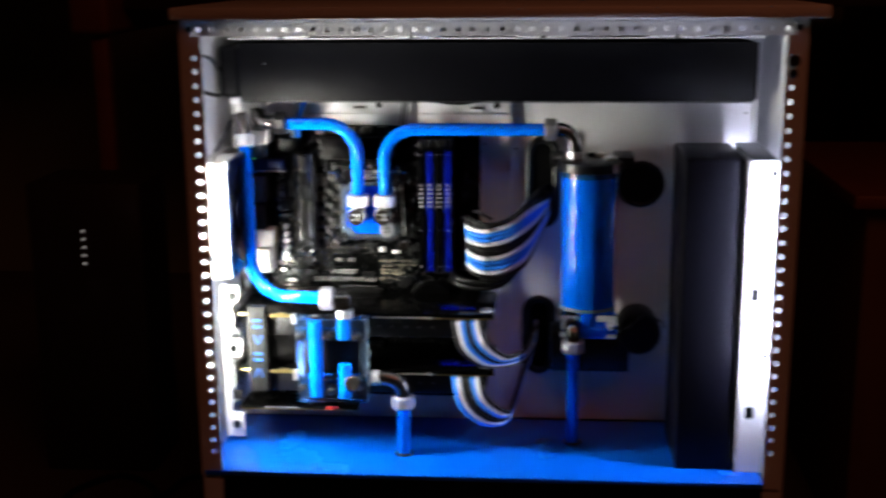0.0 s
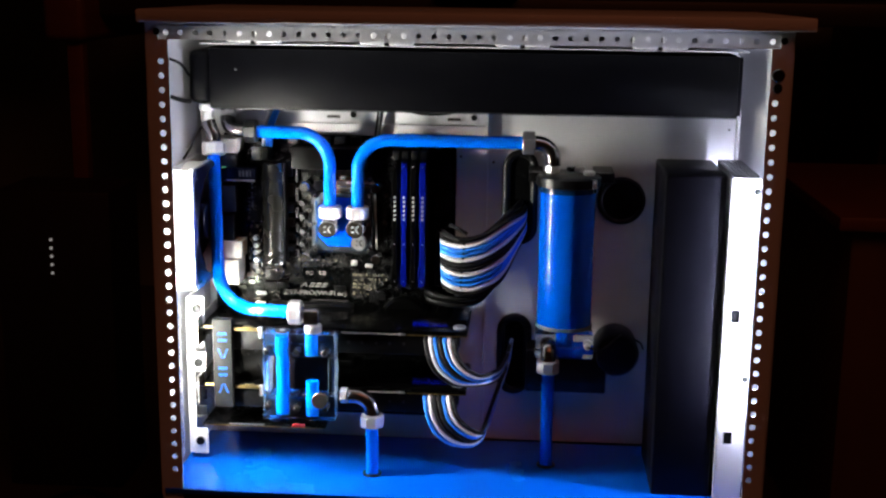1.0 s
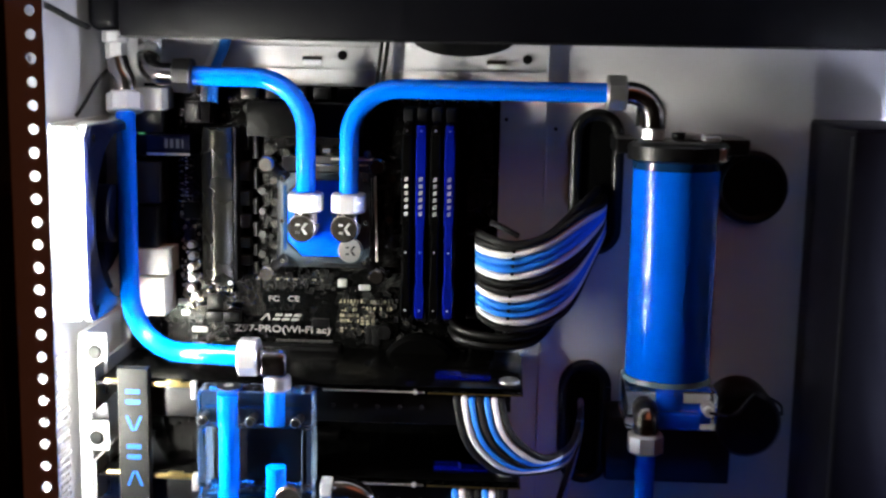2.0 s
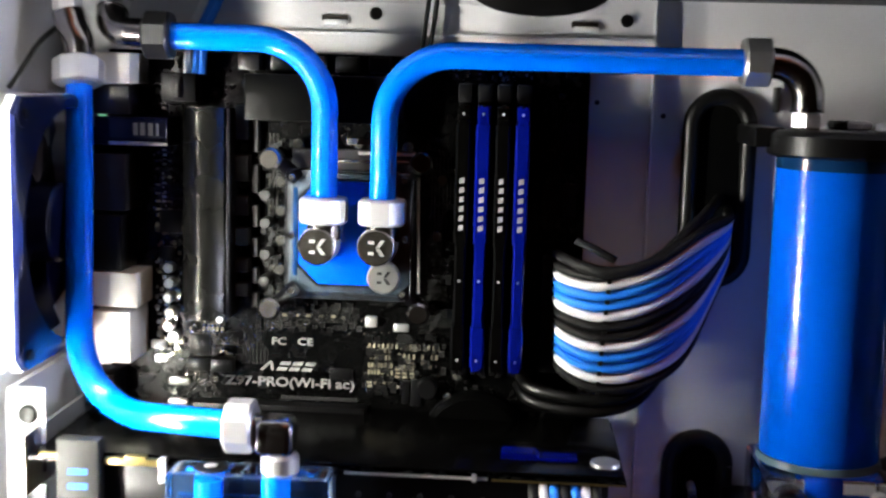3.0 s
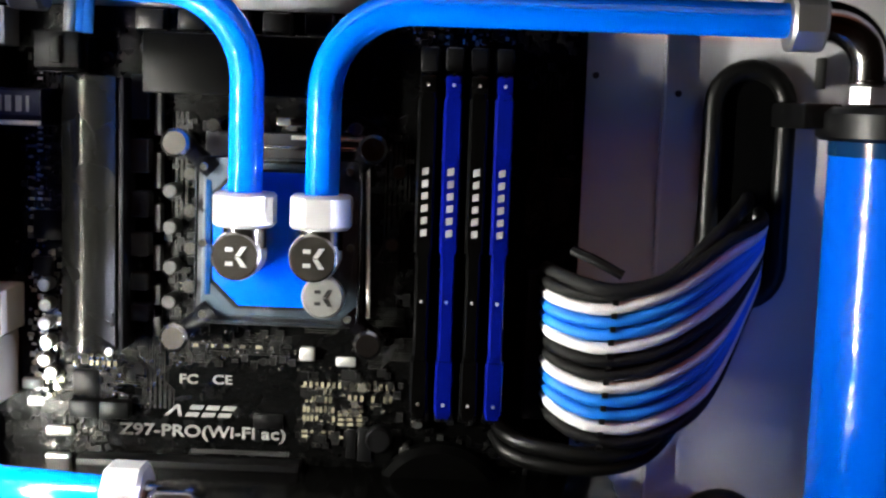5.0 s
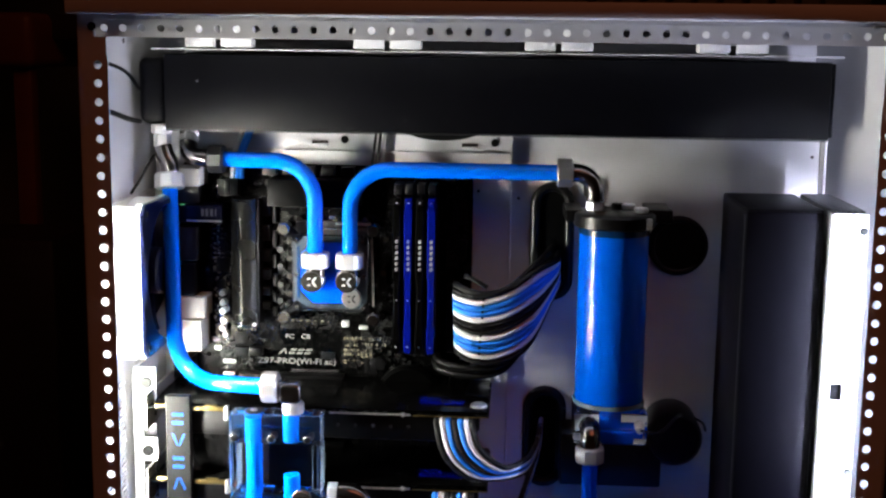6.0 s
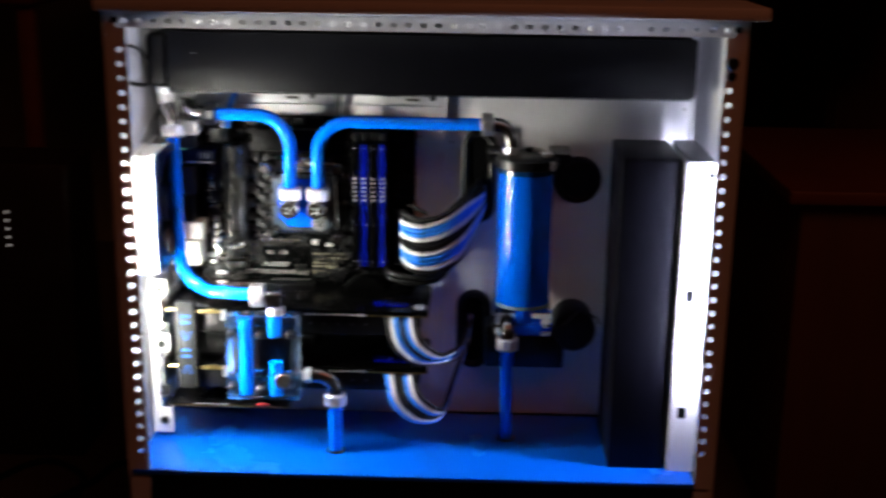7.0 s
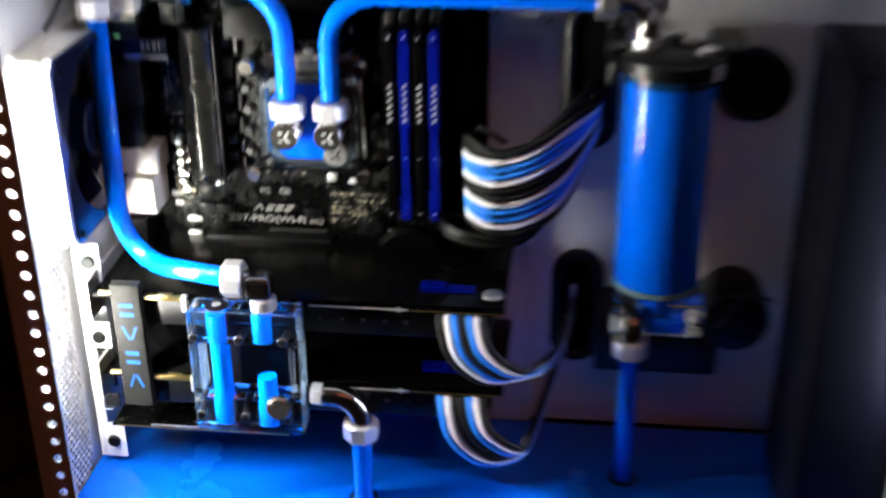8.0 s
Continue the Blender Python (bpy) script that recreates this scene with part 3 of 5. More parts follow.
def build_board():
    part("circuit_board", box(-0.1262, 0.1188, -0.0002, 0.0016, 0.2345, 0.5395), PCB, board)
    # Solid dark slab paints the shade in the gap behind the board.
    part("gap_shade_slab", box(-0.12, 0.112, 0.0017, 0.0059, 0.24, 0.534), DARK, board)
    # heatsinks
    arc = [(-0.0818 + 0.0205 * k / 12, -0.018 - 0.010 * math.sin(math.pi * (0.12 + 0.76 * k / 12))) for k in range(13)]
    b = bmesh.new()
    cols = [[b.verts.new((x, y, z)) for x, y in arc] + [b.verts.new((-0.0613, -0.002, z)), b.verts.new((-0.0818, -0.002, z))] for z in (0.4055, 0.5115)]
    for k in range(15):
        b.faces.new((cols[0][k], cols[0][(k + 1) % 15], cols[1][(k + 1) % 15], cols[1][k]))
    b.faces.new(cols[0][::-1])
    b.faces.new(cols[1])
    part("heatsink", b, HEATSINK, board, "dark polished upright heatsink with a rounded face")
    part("heatsink_edge", box(-0.0610, -0.0585, -0.020, -0.002, 0.4055, 0.5115, 0.0005), BLACK, board)
    part("heatsink", box(-0.0508, 0.026, -0.024, -0.002, 0.506, 0.529, 0.0012), UPPER_SINK, board, "black upper heatsink")
    part("screw", rod((-0.0620, -0.026, 0.4063), (-0.0620, -0.0275, 0.4063), 0.0016, 10, chamfer=0.0003), SILVER, board)
    for x, z in ((-0.0705, 0.5185), (-0.0545, 0.5235)):
        b = rod((x, -0.0003, z), (x, -0.0022, z), 0.0030, 14, chamfer=0.0005)
        screw = part("mount_screw", b, DARK_METAL, board)
        part("screw_slot", rod((x, -0.0023, z), (x, -0.0026, z), 0.0013, 6), PLUG_STEEL, screw)
    # power chokes and capacitors
    for z0, z1 in ((0.4955, 0.5130), (0.4745, 0.4878), (0.4570, 0.4672), (0.4415, 0.4505), (0.4278, 0.4348), (0.4152, 0.4220)):
        part("choke", box(-0.0592, -0.0518, -0.009, -0.0003, z0, z1, 0.0008), GREY_PART, board)
        part("choke", box(-0.0505, -0.0475, -0.006, -0.0003, z0 - 0.006, z1 - 0.005, 0.0006), GREY_PART, board)
    for k in range(5):
        x = -0.052 + k * 0.0165
        part("choke", box(x - 0.0055, x + 0.0055, -0.0085, -0.0003, 0.5305, 0.5385, 0.0008), PLASTIC, board)
    caps = [(-0.0348, 0.4751), (-0.0346, 0.4605), (-0.0344, 0.4457), (-0.0349, 0.4304), (-0.0428, 0.4681), (-0.0427, 0.4537), (-0.0426, 0.4379), (-0.0430, 0.424)]
    caps += [(-0.026, 0.4945), (-0.014, 0.4955), (0.0045, 0.4955), (0.0105, 0.4955), (0.0295, 0.4945), (0.047, 0.4785), (0.045, 0.4500)]
    for x, z in caps:
        part("capacitor", rod((x, -0.0003, z), (x, -0.0115, z), 0.0029, 14, chamfer=0.0005), CAP_STEEL if x > -0.042 else GREY_PART, board)
    # a column of small tall capacitors beside the rear ports
    for x, z, h in ((-0.0935, 0.4285, 0.009), (-0.0930, 0.4205, 0.009), (-0.0938, 0.4128, 0.008), (-0.0928, 0.4050, 0.009), (-0.0942, 0.3975, 0.007), (-0.0915, 0.3925, 0.007)):
        can = part("capacitor", rod((x, -0.0003, z), (x, -h, z), 0.0027, 14, chamfer=0.0005), PLUG_STEEL, board)
        part("capacitor_base", box(x - 0.0030, x + 0.0030, -0.0016, -0.0003, z - 0.0030, z + 0.0030), PLASTIC, can)
    # socket frame behind the water block
    b = box(-0.030, 0.033, -0.006, -0.0003, 0.415, 0.492, 0.001)
    part("socket", b, DARK_METAL, board)
    part("socket_bar", box(-0.0060, 0.0300, -0.0120, -0.0065, 0.4858, 0.4874, 0.0004), CAP_STEEL, board)
    part("socket_bar", box(-0.0010, 0.0165, -0.0140, -0.0065, 0.4950, 0.4982, 0.0005), CAP_STEEL, board)
    part("socket_bar", box(-0.0060, 0.0180, -0.0150, -0.0065, 0.4800, 0.4816, 0.0004), CAP_STEEL, board)
    part("socket_lever", sweep(fillet([(0.004, -0.007, 0.4905), (0.034, -0.007, 0.4905), (0.036, -0.007, 0.42)], 0.003), 0.0009, 8), STEEL, board)
    # memory slots
    for k in range(4):
        x = 0.0578 + k * 0.0095
        slot = part("memory_slot", box(x - 0.0036, x + 0.0036, -0.008, -0.0003, 0.379, 0.5265, 0.0005), PLASTIC, board)
        part("slot_latch", box(x - 0.0034, x + 0.0034, -0.0215, -0.008, 0.5175, 0.5268, 0.001), PLASTIC, slot)
    # processor power socket with its plug under the two-tone cables
    plug = part("processor_power_socket", box(-0.0945, -0.0750, -0.0115, -0.0003, 0.5128, 0.5270, 0.0006), PLASTIC, board)
    part("plug_shell", box(-0.0935, -0.0760, -0.0190, -0.0117, 0.5140, 0.5282, 0.0008), PLASTIC, plug)
    part("plug_latch", box(-0.0870, -0.0825, -0.0212, -0.0192, 0.5160, 0.5265, 0.0006), PLASTIC, plug)
    # main power socket
    part("power_socket", box(0.0985, 0.1095, -0.0135, -0.0003, 0.3830, 0.4410, 0.0006), PLASTIC, board)
    # rear ports
    for (z0, z1, x1, d, m) in ((0.5222, 0.5372, -0.1055, 0.030, PORT_CREAM), (0.5072, 0.5215, -0.108, 0.024, DARK_METAL), (0.4918, 0.5062, -0.0887, 0.024, FAN_BLADE), (0.459, 0.4875, -0.110, 0.024, DARK_METAL),
                               (0.4290, 0.457, -0.112, 0.026, PLASTIC), (0.4103, 0.4282, -0.1040, 0.026, PORT_CREAM), (0.3825, 0.4090, -0.1065, 0.030, PORT_CREAM), (0.3575, 0.3745, -0.118, 0.022, PLASTIC)):
        part("rear_port", box(-0.1330, x1, -d, -0.0003, z0, z1, 0.0008), m, board)
    part("port_label", box(-0.1180, -0.0890, -0.0248, -0.0241, 0.4958, 0.5050), FAN_FACE, board, "small navy board label")
    part("label_edge", box(-0.1180, -0.0888, -0.0256, -0.0242, 0.4922, 0.4938), STEEL, board, "thin bright edge")
    for x, w in ((-0.1058, 0.0022), (-0.1022, 0.0022), (-0.0982, 0.0022), (-0.0942, 0.0010)):
        part("port_mark", box(x, x + w, -0.0252, -0.0249, 0.4972, 0.5032), PRINT, board)
    # add-in slots
    part("add_in_slot", box(-0.0840, -0.0725, -0.007, -0.0003, 0.3745, 0.3815, 0.0005), PLASTIC, board)
    part("add_in_slot", box(-0.0718, -0.0600, -0.007, -0.0003, 0.3745, 0.3815, 0.0005), PLASTIC, board)
    part("add_in_slot", box(-0.0800, 0.0100, -0.011, -0.0003, 0.3515, 0.3590, 0.0005), PLASTIC, board)
    part("add_in_slot", box(-0.0800, 0.0100, -0.011, -0.0003, 0.2905, 0.2980, 0.0005), PLASTIC, board)
    part("slot_strip", box(-0.0355, 0.0045, -0.0012, -0.0003, 0.3600, 0.3617), GREY_PART, board)
    part("chipset_heatsink", rod((0.0665, -0.0003, 0.343), (0.0665, -0.012, 0.343), 0.027, 40, chamfer=0.003), UPPER_SINK, board, "round black chipset heatsink")
    # crystals, chips
    for x, z, w, h, d in ((-0.1005, 0.3870, 0.004, 0.0022, 0.0035), (-0.0995, 0.3795, 0.003, 0.002, 0.003), (-0.0895, 0.3675, 0.0055, 0.002, 0.003), (-0.0900, 0.3560, 0.005, 0.0022, 0.004), (0.0115, 0.4035, 0.003, 0.0028, 0.004), (0.0270, 0.4005, 0.004, 0.002, 0.002)):
        part("crystal", box(x - w, x + w, -d, -0.0003, z - h, z + h, 0.0008), STEEL, board)
    for x, z, w, h in ((-0.0785, 0.388, 0.0055, 0.0055), (-0.004, 0.3745, 0.006, 0.003), (-0.094, 0.452, 0.006, 0.006), (-0.096, 0.433, 0.004, 0.006), (0.0355, 0.3665, 0.0028, 0.007), (0.0920, 0.35, 0.006, 0.006), (0.0300, 0.3665, 0.002, 0.006), (0.110, 0.50, 0.004, 0.008), (0.110, 0.47, 0.004, 0.008)):
        part("chip", box(x - w, x + w, -0.0018, -0.0003, z - h, z + h, 0.0003), PLASTIC, board)
    b = rod((0.0415, -0.0003, 0.370), (0.0415, -0.008, 0.370), 0.0052, 16, chamfer=0.0006)
    part("capacitor", b, PLASTIC, board)
    for x, z in ((0.0525, 0.3655), (0.0495, 0.3555), (0.0570, 0.3775)):
        part("capacitor", rod((x, -0.0003, z), (x, -0.007, z), 0.0026, 14, chamfer=0.0005), CAP_STEEL, board)
    # fields of tiny parts
    rnd = random.Random(7)
    def field(x0, x1, z0, z1, n, material, lo=0.0006, hi=0.0016, hmax=0.0018):
        b = bmesh.new()
        for _ in range(n):
            x, z = rnd.uniform(x0, x1), rnd.uniform(z0, z1)
            w, h = rnd.uniform(lo, hi), rnd.uniform(lo, hi)
            x, z = round(x / 0.0013) * 0.0013, round(z / 0.0013) * 0.0013
            box(x - w, x + w, -rnd.uniform(0.0007, hmax), -0.0003, z - h, z + h, bm=b)
        tagged(part("component_field", b, material, board), kind="stuff")
    field(0.0080, 0.0500, 0.3650, 0.3970, 70, SOOT_PART, 0.0008, 0.0020)
    def chip_rows(x0, z0, cols, rows, dx, dz, tall, keep=0.8):
        """Rows of small chips with a tinned end on either side."""
        body, ends = bmesh.new(), bmesh.new()
        for i in range(cols):
            for k in range(rows):
                if rnd.random() > keep:
                    continue
                x, z = x0 + i * dx + rnd.uniform(-0.0002, 0.0002), z0 + k * dz
                w, h = (0.00055, 0.0011) if tall else (0.0011, 0.00055)
                box(x - w, x + w, -0.0011, -0.0003, z - h, z + h, bm=body)
                for s in (-1, 1):
                    cx, cz = (x, z + s * (h + 0.0003)) if tall else (x + s * (w + 0.0003), z)
                    box(cx - (w if tall else 0.0003), cx + (w if tall else 0.0003), -0.0012, -0.0003, cz - (0.0003 if tall else h), cz + (0.0003 if tall else h), bm=ends)
        tagged(part("chip_field", body, TAN_PART, board), kind="stuff")
        tagged(part("chip_end_field", ends, SOLDER, board), kind="stuff")
    chip_rows(0.0105, 0.3905, 16, 1, 0.0024, 0.004, True)
    chip_rows(0.0095, 0.3845, 7, 2, 0.0019, 0.0040, True, 0.9)
    chip_rows(0.0265, 0.3855, 9, 1, 0.0024, 0.004, True)
    chip_rows(0.0105, 0.3765, 8, 2, 0.0017, 0.0038, True, 0.85)
    chip_rows(0.0255, 0.3745, 3, 4, 0.0038, 0.0019, False, 0.85)
    chip_rows(0.0110, 0.3690, 5, 2, 0.0036, 0.0019, False, 0.7)
    chip_rows(-0.0470, 0.4050, 8, 1, 0.0064, 0.004, False, 0.7)
    chip_rows(-0.0840, 0.3960, 9, 3, 0.0024, 0.0036, True, 0.7)
    chip_rows(-0.1005, 0.4580, 3, 9, 0.0030, 0.0042, False, 0.7)
    field(0.0080, 0.0500, 0.3650, 0.3990, 40, SOLDER, 0.0002, 0.0005)
    field(0.0260, 0.0480, 0.3780, 0.3900, 12, SOLDER, 0.0005, 0.0018, 0.004)
    field(-0.1020, -0.0880, 0.3800, 0.4550, 60, TAN_PART, 0.0005, 0.0013)
    field(-0.1020, -0.0880, 0.3780, 0.4330, 80, SOLDER, 0.0003, 0.0012, 0.003)
    field(-0.0880, -0.0550, 0.3790, 0.4030, 90, SOOT_PART, 0.0006, 0.0022)
    field(-0.0880, -0.0480, 0.3790, 0.4030, 90, SOLDER, 0.0002, 0.0006)
    field(-0.0500, 0.0050, 0.3980, 0.4130, 70, SOOT_PART)
    field(-0.0500, 0.0080, 0.3960, 0.4130, 50, SOLDER, 0.0002, 0.0006)
    field(-0.0980, -0.0700, 0.3570, 0.3740, 60, SOOT_PART)
    field(-0.0980, -0.0700, 0.3570, 0.3740, 30, SOLDER, 0.0003, 0.0007)
    field(0.0480, 0.1150, 0.5270, 0.5380, 90, SOOT_PART)
    field(0.0480, 0.0900, 0.5280, 0.5380, 40, SOLDER, 0.0003, 0.0009)
    field(0.0520, 0.1150, 0.3480, 0.3780, 70, SOOT_PART)
    field(0.0980, 0.1150, 0.4500, 0.5240, 80, SOOT_PART)
    field(-0.1050, -0.0880, 0.4600, 0.5300, 90, SOOT_PART)
    field(-0.1030, -0.0890, 0.4400, 0.4900, 50, SOLDER, 0.0002, 0.0006)
    field(0.0360, 0.0520, 0.4000, 0.4990, 70, SOOT_PART, hmax=0.001)
    field(-0.0460, -0.0300, 0.4100, 0.5000, 60, SOOT_PART, 0.0006, 0.0018)
    field(-0.0460, -0.0300, 0.4100, 0.5000, 40, SOLDER, 0.0002, 0.0006)
    # printed traces
    b = bmesh.new()
    for k in range(26):
        z = 0.512 - k * 0.0024
        box(-0.0985, -0.0965, -0.0006, -0.0003, z, z + 0.0011, bm=b)
    tagged(part("pin_row", b, STEEL, board), kind="stuff")
    # bundles of copper lines that run straight, turn by 45 degrees and run on
    b = bmesh.new()
    for x0, z0, dx, dz, n, run in ((-0.100, 0.455, 0, 1, 12, 0.055), (-0.092, 0.470, 0, 1, 9, 0.050), (-0.060, 0.412, 0, -1, 14, 0.030), (-0.048, 0.415, 0, 1, 7, 0.080), (-0.045, 0.398, 1, 0, 9, 0.045),
                                   (0.0375, 0.420, 0, 1, 10, 0.065), (0.036, 0.398, 1, 0, 10, 0.014), (0.0975, 0.455, 0, 1, 10, 0.060), (-0.085, 0.384, 1, 0, 9, 0.030), (0.010, 0.412, 1, 0, 8, 0.036), (-0.098, 0.372, 1, 0, 8, 0.024), (0.052, 0.356, 1, 0, 10, 0.050)):
        for k in range(n):
            s = 0.0010 * k
            x, z = x0 + s * abs(dz), z0 + s * abs(dx)
            first, skew = run * (0.35 + 0.03 * k), 0.004
            pts = [(x, z), (x + dx * first, z + dz * first)]
            pts.append((pts[-1][0] + skew * (abs(dx) * dx + abs(dz) * (1 if k % 2 else 0.9)), pts[-1][1] + skew * (dz * abs(dz) + abs(dx) * 0.95)))
            pts.append((pts[-1][0] + dx * (run - first), pts[-1][1] + dz * (run - first)))
            for (xa, za), (xb, zb) in zip(pts, pts[1:]):
                d = Vector((xb - xa, zb - za)).normalized() * 0.00022
                prism([(xa - d.y, za + d.x), (xa + d.y, za - d.x), (xb + d.y, zb - d.x), (xb - d.y, zb + d.x)], -0.00042, -0.00025, bm=b)
    tagged(part("trace_field", b, TRACE, board), kind="stuff")


build_board()


def letters(text, x, z, size, y, parent, material, name="printed_text", extrude=0.0002, tall=0.78):
    c = bpy.data.curves.new("letters", "FONT")
    c.body, c.size, c.extrude, c.offset = text, size, extrude, size * 0.018
    tmp = bpy.data.objects.new("letters", c)
    scene.collection.objects.link(tmp)
    me = bpy.data.meshes.new_from_object(tmp.evaluated_get(bpy.context.evaluated_depsgraph_get()))
    bpy.data.objects.remove(tmp)
    bpy.data.curves.remove(c)
    me.transform(Matrix.Translation((x, y, z)) @ Matrix.Diagonal((1, 1, tall, 1)) @ Matrix.Rotation(radians(90), 4, "X"))
    me.materials.clear()
    me.materials.append(material)
    ob = new(name, me)
    ob.parent = parent
    ob.matrix_parent_inverse = world_of(parent).inverted()
    return ob


letters("Z97-PRO(Wi-Fi ac)", -0.0652, 0.3668, 0.0086, -0.0005, board, PRINT, extrude=0.0003)
letters("FC", -0.0410, 0.3890, 0.0068, -0.0005, board, PRINT)
letters("CE", -0.0272, 0.3892, 0.0068, -0.0005, board, PRINT)
part("printed_mark", prism([(-0.0470, 0.3752), (-0.0452, 0.3752), (-0.0416, 0.3788), (-0.0410, 0.3752), (-0.0396, 0.3752), (-0.0405, 0.3800), (-0.0420, 0.3800)], -0.0007, -0.0004), PRINT, board, "plain white maker's mark")
for x0 in (-0.0384, -0.0318, -0.0252):
    for z0, z1 in ((0.0, 0.0018), (0.0029, 0.0048)):
        o = [(x0 + z0 * 0.6, z0), (x0 + 0.0052 + z0 * 0.6, z0), (x0 + 0.0052 + z1 * 0.6, z1), (x0 + z1 * 0.6, z1)]
        part("printed_mark", prism([(px, 0.3752 + pz) for px, pz in o], -0.0007, -0.0004), PRINT, board)


# ---------------------------------------------------------------- memory
def memory_module(x, metal, label):
    m = thing("memory_module", (x, -0.02, 0.386), label, "memory module", "memory modules")
    part("circuit_board", box(x - 0.0006, x + 0.0006, -0.031, -0.0085, 0.3845, 0.5170), PCB, m)
    b = box(x - 0.0027, x + 0.0027, -0.0302, -0.010, 0.3862, 0.5165, 0.0009, seg=1)
    shell = part("heat_spreader", b, metal, m)
    # raised ridges on the edge, with one wider chamfer
    def ridge(w, front):
        return [(x - w, -0.0250), (x - w, front + 0.0010), (x - w + 0.0010, front), (x + w - 0.0006, front), (x + w, front + 0.0007), (x + w, -0.0250)]
    for z0, z1, w, front in ((0.4500, 0.5075, 0.0034, -0.0324), (0.3885, 0.4085, 0.0034, -0.0324), (0.4105, 0.4480, 0.0027, -0.0314)):
        b = upright(ridge(w, front), z0, z1)
        if w > 0.0030:
            upright([(px * 0.8 + x * 0.2, py) for px, py in ridge(w, front + 0.0008)], z0 - 0.0022, z0 - 0.0001, bm=b)
            upright([(px * 0.8 + x * 0.2, py) for px, py in ridge(w, front + 0.0008)], z1 + 0.0001, z1 + 0.0022, bm=b)
        part("ridge", b, metal, shell, sharp=12)
    part("clip_head", box(x - 0.0030, x + 0.0030, -0.0312, -0.0250, 0.5095, 0.5160, 0.0006), metal, shell)
    for z in (0.5125, 0.4315, 0.3920):
        part("rivet", rod((x, -0.0326, z), (x, -0.0331, z), 0.0007, 8), SILVER, shell)
    # plain bars for the printed name
    for k in range(6):
        z = 0.4555 + k * 0.0046
        part("mark", prism([(x - 0.0012, z + 0.0004), (x + 0.0012, z + 0.0010), (x + 0.0012, z + 0.0036), (x - 0.0012, z + 0.0030)], -0.0327, -0.0323), PRINT_DIM, shell)
    return m


memory_module(0.0578, RAM_BLACK, "black memory module with white marking in its slot")
memory_module(0.0673, BLUE_METAL, "blue memory module with white marking in its slot")
memory_module(0.0768, RAM_BLACK, "black memory module with white marking in its slot")
memory_module(0.0863, BLUE_METAL, "blue memory module with white marking in its slot")


# ---------------------------------------------------------------- water block on the processor
def water_block():
    w = thing("water_block", (0.002, -0.008, 0.42), "clear acrylic processor water block filled with blue coolant", "water block")
    x0, x1, z0, z1 = -0.0297, 0.0332, 0.4192, 0.4828
    c = 0.006
    part("cold_plate", box(x0 + 0.002, x1 - 0.002, -0.0105, -0.0062, z0 + 0.002, z1 - 0.002, 0.0006), BLOCK_BASE, w)
    o = [(x0 + 0.0015, z0), (x1 - 0.0015, z0), (x1, z0 + 0.0015), (x1, z1 - 0.0015), (x1 - 0.0015, z1), (x0 + 0.0015, z1), (x0, z1 - 0.0015), (x0, z0 + 0.0015)]
    part("acrylic_top", prism(o, -0.0262, -0.0108, 0.0008), ACRYLIC, w, "clear acrylic top")
    def chamber(e):
        a, b, d, f = -0.0225 - e, 0.0215 + e, 0.4262 - e, 0.4775 + e
        return [(a + 0.010, d), (b - 0.004, d), (b, d + 0.004), (b, f - 0.010), (b - 0.010, f), (a + 0.010, f), (a, f - 0.010), (a, d + 0.010)]
    part("gasket", prism(chamber(0.0012), -0.0246, -0.0235), RUBBER, w, "black gasket")
    part("coolant", prism(chamber(0.0), -0.0252, -0.0236, 0.0003), LIQUID, w, "blue coolant")
    for sx in (-1, 1):
        for sz in (-1, 1):
            cx, cz = 0.0375 * sx, 0.45 + 0.0375 * sz
            inner = (0.026 * sx + 0.002, 0.45 + 0.026 * sz)
            part("arm", sweep([(inner[0], -0.0125, inner[1]), (cx, -0.0125, cz)], 0.0042, 8, flat=0.35), BLACK, w)
            spring = part("spring", rod((cx, -0.004, cz), (cx, -0.020, cz), 0.0036, 14), DARK_METAL, w)
            part("thumb_nut", rod((cx, -0.0195, cz), (cx, -0.0262, cz), 0.0056, 22, chamfer=0.0012), CHROME if sx > 0 else CAP_DARK, spring)
    for x, z in ((-0.026, 0.4225), (0.0295, 0.4225), (-0.026, 0.479), (0.0295, 0.479), (-0.0262, 0.45), (0.0302, 0.45)):
        part("screw", rod((x, -0.0263, z), (x, -0.0275, z), 0.0016, 12, chamfer=0.0003), CAP_STEEL, w)
    part("channel_bar", box(-0.0255, -0.0232, -0.0257, -0.0245, 0.430, 0.474, 0.0004), BLUE_TINT, w, "blue tinted channel")
    part("channel_bar", box(0.0235, 0.0258, -0.0257, -0.0245, 0.446, 0.474, 0.0004), BLUE_TINT, w, "blue tinted channel")
    plug = part("plug", rod((0.0204, -0.0264, 0.4312), (0.0204, -0.0310, 0.4312), 0.0083, 26, chamfer=0.001), PLUG_STEEL, w, "round silver plug")
    mark(plug, 0.0208, -0.0311, 0.4312, 0.0036, DARK_METAL)
    return w


def mark(parent, x, y, z, s, material):
    """A plain angular mark on a round face."""
    b = bmesh.new()
    for z0, sg in ((0.12, 1), (-0.12, -1)):
        prism([(x - s * 0.1, z + sg * s * 0.05), (x + s * 0.35, z + sg * s * 0.05), (x + s * 0.95, z + sg * s * 0.9), (x + s * 0.45, z + sg * s * 0.9)], y - 0.0004, y, bm=b)
    box(x - s * 0.95, x - s * 0.3, y - 0.0004, y, z + s * 0.45, z + s * 0.8, bm=b)
    box(x - s * 0.95, x - s * 0.3, y - 0.0004, y, z - s * 0.8, z - s * 0.45, bm=b)
    part("face_mark", b, material, parent)


water_block()


